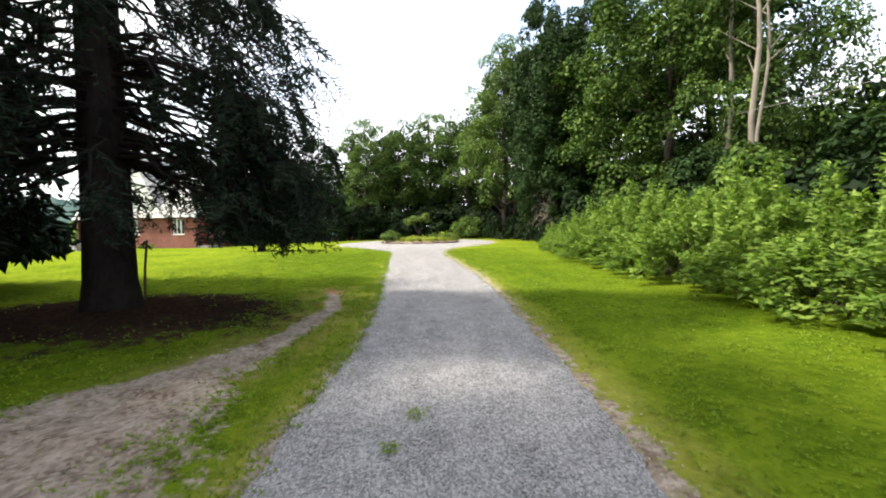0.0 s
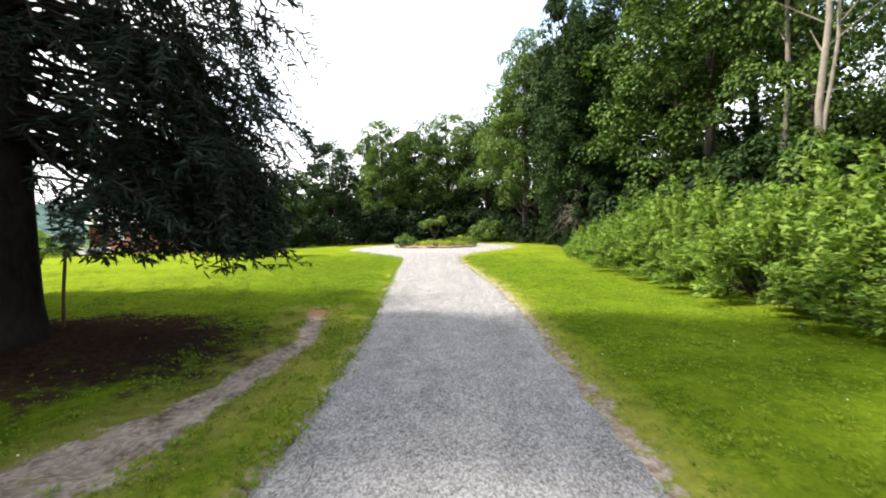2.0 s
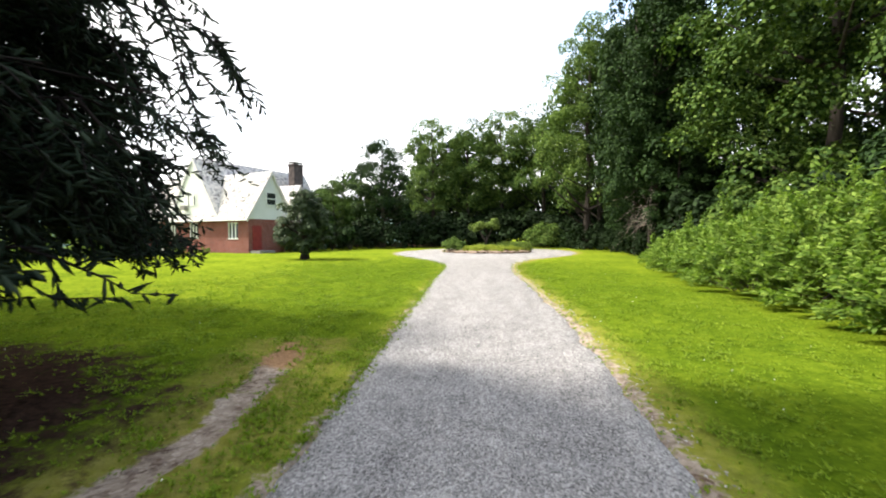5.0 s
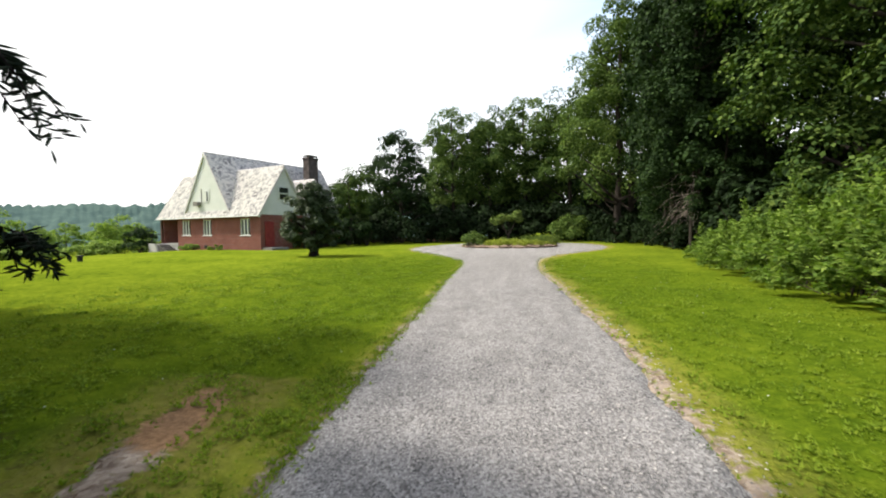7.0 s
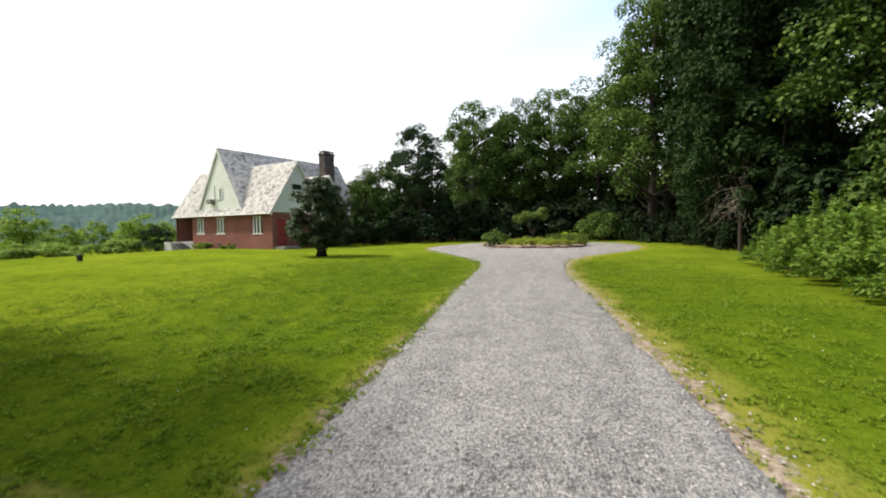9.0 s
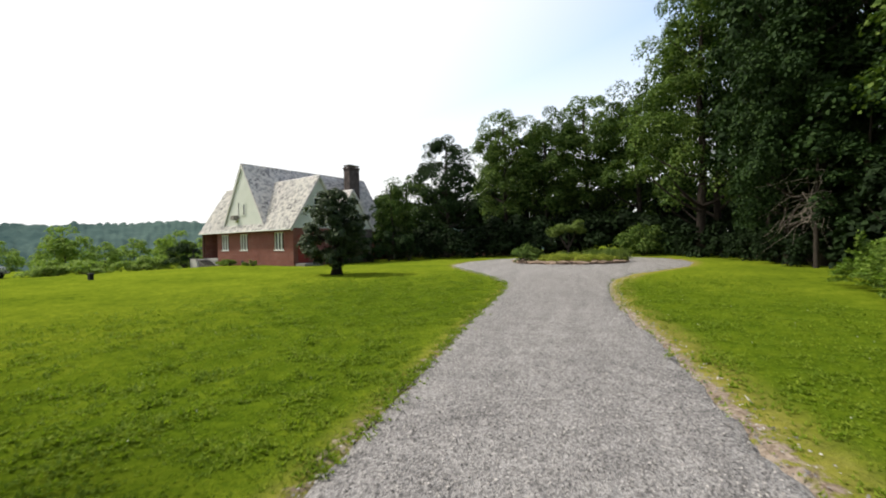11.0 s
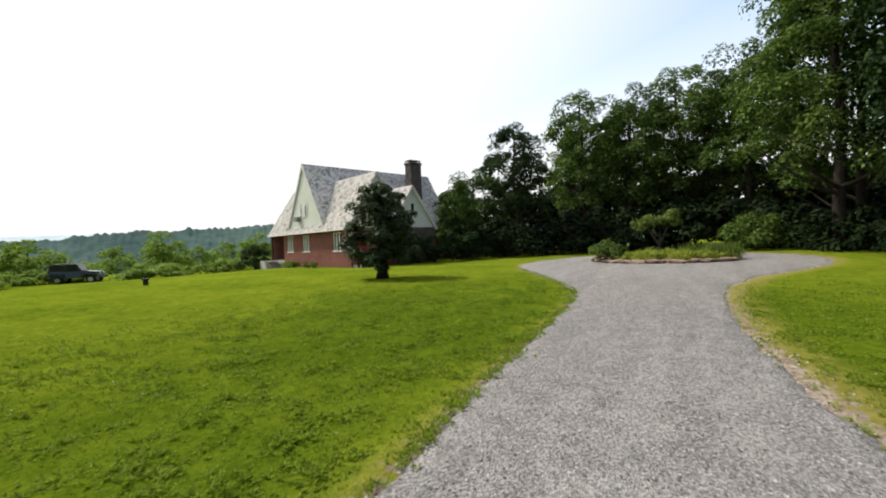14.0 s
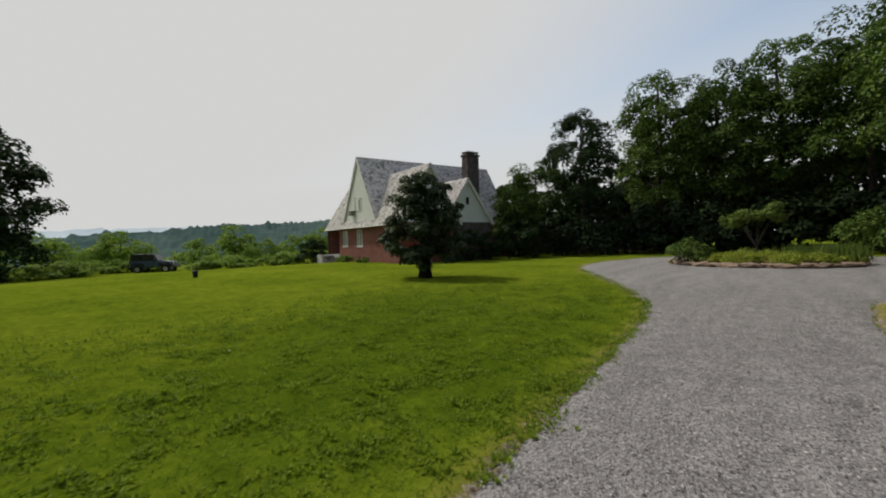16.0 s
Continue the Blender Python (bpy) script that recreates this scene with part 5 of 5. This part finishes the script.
# ---- jeep ----
def jeep():
    e = tagged(new("jeep"), "dark blue off-road jeep with hard top parked beyond the lawn", "car")
    paint, n, l, b = mat("dark_blue_car_paint", 0.3, 0.2, 0.5)
    b.inputs["Base Color"].default_value = (0.055, 0.08, 0.125, 1)
    b.inputs["Coat Weight"].default_value = 0.5
    rubber = plain("tyre_rubber", (0.012, 0.012, 0.012), (0.03, 0.03, 0.03), 6, 0.9)
    steel = plain("wheel_alloy", (0.35, 0.35, 0.36), (0.5, 0.5, 0.5), 6, 0.35, 0.9)
    top = plain("black_hard_top", (0.012, 0.013, 0.015), (0.03, 0.03, 0.033), 4, 0.5)
    chrome = plain("headlight_glass", (0.6, 0.6, 0.6), (0.8, 0.8, 0.8), 4, 0.1)
    part("body", box(-1.85, 0.45, -0.72, 0.72, 0.5, 1.12, 0.06), paint, e)
    part("hood", prism([(0.45, 0.62), (1.6, 0.62), (1.6, 1.02), (0.45, 1.12)], 1, -0.55, 0.55), paint, e)
    part("grille", box(1.6, 1.66, -0.52, 0.52, 0.6, 1.0, 0.02), paint, e)
    part("front_bumper", box(1.72, 1.88, -0.74, 0.74, 0.46, 0.62, 0.03), top, e)
    part("rear_bumper", box(-2.0, -1.86, -0.72, 0.72, 0.46, 0.6, 0.03), top, e)
    part("hard_top", prism([(-1.84, 1.12), (0.42, 1.12), (0.12, 1.74), (-1.78, 1.76)], 1, -0.68, 0.68), top, e, "black hard top")
    for s in (-1, 1):
        part("window", prism([(-1.68, 1.2), (-0.78, 1.2), (-0.78, 1.64), (-1.64, 1.64)], 1, s * 0.683, s * 0.69), M_GLASS, e)
        part("window", prism([(-0.66, 1.18), (0.24, 1.18), (0.05, 1.64), (-0.66, 1.64)], 1, s * 0.683, s * 0.69), M_GLASS, e)
        part("door", box(-0.72, 0.28, s * 0.725 - 0.006, s * 0.725 + 0.006, 0.58, 1.1, 0.004), paint, e)
        part("mirror", box(0.2, 0.3, s * 0.86 - 0.09, s * 0.86 + 0.09, 1.15, 1.32, 0.02), top, e)
        for x in (-1.2, 1.15):
            part("fender", prism([(x - 0.52, 0.62), (x - 0.4, 0.9), (x + 0.4, 0.9), (x + 0.56, 0.62), (x + 0.5, 0.6), (x + 0.36, 0.82), (x - 0.36, 0.82), (x - 0.46, 0.6)], 1, s * 0.56, s * 0.86), top, e)
            w = new("wheel")
            w.parent = e
            w.location = (x, s * 0.72, 0.37)
            bm = bmesh.new()
            bmesh.ops.create_cone(bm, cap_ends=True, segments=24, radius1=0.37, radius2=0.37, depth=0.24, matrix=Matrix.Rotation(radians(90), 4, "X"))
            bmesh.ops.bevel(bm, geom=[q for q in bm.edges if abs(q.verts[0].co.y - q.verts[1].co.y) < 1e-4], offset=0.05, segments=2, affect="EDGES")
            part("tyre", bm, rubber, w)
            bm = bmesh.new()
            bmesh.ops.create_cone(bm, cap_ends=True, segments=16, radius1=0.21, radius2=0.19, depth=0.26, matrix=Matrix.Rotation(radians(90), 4, "X"))
            part("rim", bm, steel, w)
    part("windscreen", prism([(0.43, 1.16), (0.46, 1.16), (0.16, 1.7), (0.13, 1.7)], 1, -0.6, 0.6), M_GLASS, e)
    for y in (-0.4, 0.4):
        bm = bmesh.new()
        bmesh.ops.create_cone(bm, cap_ends=True, segments=16, radius1=0.1, radius2=0.09, depth=0.05, matrix=Matrix.Translation((1.675, y, 0.88)) @ Matrix.Rotation(radians(90), 4, "Y"))
        part("headlight", bm, chrome, e)
    bm = bmesh.new()
    bmesh.ops.create_cone(bm, cap_ends=True, segments=20, radius1=0.35, radius2=0.33, depth=0.22, matrix=Matrix.Translation((-1.98, 0.05, 0.98)) @ Matrix.Rotation(radians(90), 4, "Y"))
    part("spare_wheel", bm, rubber, e)
    e.matrix_world = pose(-47.2, 30.2, float(height(-47.2, 30.2)) - 0.05, 0, 0, 50)


jeep()

# small dark post light on the lawn
e = tagged(new("post_light"), "short dark metal path light on the lawn", "light")
part("post", box(-0.09, 0.09, -0.09, 0.09, -0.1, 0.34, 0.01), M_IRON, e)
part("cap", box(-0.13, 0.13, -0.13, 0.13, 0.34, 0.42, 0.03), M_IRON, e)
e.matrix_world = pose(-23.6, 24.9, -0.08)

# overhead wire by the wood
v, f = tubes([[((13 + 12 * s, 16.1 - 10.2 * s, 6.0 + 2.5 * s - 0.8 * s * (1 - s)), 0.012) for s in np.linspace(-0.1, 1, 14)]], 5)
tagged(new("overhead_wire", mesh_of("overhead_wire", v, f, M_STEP, True)), "thin grey overhead wire running into the trees", "wire")


# ---- loose gravel and grass ----
def pebbles():
    rng = np.random.default_rng(33)
    k = 26000
    y = 1.5 + 29 * rng.uniform(0, 1, k) ** 0.75
    a, b_ = edge(LEFT, y), edge(RIGHT, y)
    t = np.where(rng.random(k) < 0.5, rng.uniform(-0.015, 1.1, k), rng.uniform(0.0, 1.0, k))
    x = a + (b_ - a) * t
    s = rng.uniform(0.006, 0.012, k) * np.interp(y, [3, 12], [0.8, 1.25])
    crown = 0.016 + 0.03 * (1 - np.clip(np.abs(2 * t - 1), 0, 1) ** 2)
    base = np.array([(1, 0, 0), (-0.5, 0.9, 0), (-0.5, -0.9, 0), (0.1, 0.1, 0.75), (0.55, 0.7, 0.3)]) 
    tri_ = np.array([(0, 4, 3), (4, 1, 3), (1, 2, 3), (2, 0, 3)])
    an = rng.uniform(0, 6.28, k)
    V = base[None] * s[:, None, None] * rng.uniform(0.7, 1.3, (k, 5, 1))
    R = np.stack([V[..., 0] * np.cos(an)[:, None] - V[..., 1] * np.sin(an)[:, None], V[..., 0] * np.sin(an)[:, None] + V[..., 1] * np.cos(an)[:, None], V[..., 2]], -1)
    R += np.stack([x, y, crown], -1)[:, None]
    F = (np.arange(k)[:, None, None] * 5 + tri_[None]).reshape(-1, 3)
    tagged(new("loose_gravel", mesh_of("loose_gravel", R.reshape(-1, 3), F, M_PEBBLE)), "loose grey stones on the gravel drive", "gravel", kind="stuff")


def grass():
    """Short tufts: each a few blades and clover leaves fanning from one root."""
    rng = np.random.default_rng(34)
    k = 168000
    y = rng.uniform(1.5, 33.0, k)
    side = rng.random(k) < 0.7
    off = rng.uniform(0.0, 1, k) ** 1.5
    a, b_ = edge(LEFT, y), edge(RIGHT, y)
    x = np.where(side, a - off * 10.0, b_ + off * 4.6)
    tr = np.abs(x - edge(TRACK, y))
    keep = ~((y < 10.2) & (tr < np.interp(y, [0, 3, 4.3, 6, 10], [2.0, 1.0, 0.45, 0.22, 0.15]) * rng.uniform(0.5, 1.2, k)))
    keep &= rng.random(k) < smooth((np.hypot((x + 5.8) * 0.75, y - 7.2) - 1.2) / 2.3)
    keep &= rng.random(k) < np.where(side, np.clip(0.3 + (a - x) * 2.2, 0, 1), np.clip((x - b_ - 0.1) * 2.4, 0.05, 1))
    keep &= rng.random(k) < np.where(side, 1 - smooth((off - 0.55) / 0.45), 1 - 0.6 * off) * (1 - smooth((y - 24) / 9))
    x, y = x[keep], y[keep]
    tuft = np.array([noise.noise((p * 2.6, q * 2.2, 1.5)) + 0.6 * noise.noise((p * 7.0, q * 6.0, 4.5)) for p, q in zip(x, y)])
    keep = rng.random(len(x)) < 0.68 + 0.8 * tuft
    x, y, tuft = x[keep], y[keep], tuft[keep]
    # ragged tufts creeping over the gravel's edges
    ye = rng.uniform(2, 36, 5200)
    left = rng.random(5200) < 0.9
    clump = np.array([noise.noise((q * 1.9, 3.0 if w else 9.0, 0.0)) + 0.6 * noise.noise((q * 6.0, 3.0 if w else 9.0, 5.0)) for q, w in zip(ye, left)])
    into = rng.normal(0, 0.09, 5200) * (0.6 + 1.1 * clump)
    xe = np.where(left, edge(LEFT, ye) + into, edge(RIGHT, ye) - 0.5 * into)
    keep = clump > -0.1
    lift = np.r_[np.zeros(len(x)), np.where(into[keep] > 0, 0.024, 0.0)]
    x, y, tuft = np.r_[x, xe[keep]], np.r_[y, ye[keep]], np.r_[tuft, np.full(int(keep.sum()), 0.1)]
    n = 4
    root = np.stack([x, y, height(x, y) + [relief(p, q) for p, q in zip(x, y)] + lift + 0.006 + 0.022 * np.clip(tuft + 0.2, 0, 1)], -1)
    grow = np.repeat((0.65 + 0.55 * np.clip(tuft, -0.3, 0.9)) * np.interp(y, [4, 14], [0.9, 1.35]), n)
    root = np.repeat(root, n, axis=0)
    k = len(root)
    an = rng.uniform(0, 2 * math.pi, k)
    out = np.stack([np.cos(an), np.sin(an), np.zeros(k)], -1)
    sidew = np.stack([-np.sin(an), np.cos(an), np.zeros(k)], -1)
    tall, reach = np.where(rng.random(k) < 0.3, rng.uniform(0.012, 0.034, k), rng.uniform(-0.004, 0.014, k)) * grow, rng.uniform(0.02, 0.048, k) * grow
    wide = rng.uniform(0.009, 0.022, k) * np.clip(grow, 0.7, 1.5)
    foot = root + out * (reach * 0.25)[:, None] - np.array([0, 0, 0.008])
    tip = root + out * reach[:, None] + np.array([0, 0, 1.0]) * tall[:, None]
    V = np.stack([foot - sidew * wide[:, None] * 0.6, foot + sidew * wide[:, None] * 0.6, tip + sidew * wide[:, None] * 0.5], 1)
    tagged(new("grass", mesh_of("grass", V.reshape(-1, 3), np.arange(3 * k).reshape(-1, 3), M_BLADE)), "short mown grass and clover leaves along the drive", "grass", kind="stuff")
    # white clover heads
    k = 80
    y = rng.uniform(4, 24, k)
    right = rng.random(k) < 0.6
    x = np.where(right, edge(RIGHT, y) + rng.uniform(0.4, 3.4, k), edge(LEFT, y) - rng.uniform(0.4, 6, k))
    oct_ = np.array([(1, 0, 0), (0, 1, 0), (-1, 0, 0), (0, -1, 0), (0, 0, 1), (0, 0, -1)]) * 0.0075
    fo = np.array([(0, 1, 4), (1, 2, 4), (2, 3, 4), (3, 0, 4), (1, 0, 5), (2, 1, 5), (3, 2, 5), (0, 3, 5)])
    V = oct_[None] + np.stack([x, y, height(x, y) + rng.uniform(0.05, 0.08, k)], -1)[:, None]
    tagged(new("clover_flowers", mesh_of("clover_flowers", V.reshape(-1, 3), (np.arange(k)[:, None, None] * 6 + fo[None]).reshape(-1, 3), M_FLOWER)), "small white clover flowers in the lawn", "flowers", kind="stuff")



def weeds():
    rng = np.random.default_rng(36)
    for x, y, r in ((-0.22, 3.2, 0.055), (-0.36, 2.7, 0.04), (0.55, 17.2, 0.03)):
        k = 55
        P = np.c_[rng.normal(x, r, k), rng.normal(y, r, k), np.full(k, 0.055) + rng.uniform(0, 0.03, k)]
        v, f = leaves(P, np.c_[rng.normal(0, 0.6, (k, 2)), np.ones(k)], 0.045, 0.012, rng)
        tagged(new("weed", mesh_of("weed", v, f, M_BLADE)), "small green weed growing through the gravel", "weed", "weeds in the gravel")


pebbles()
grass()
weeds()
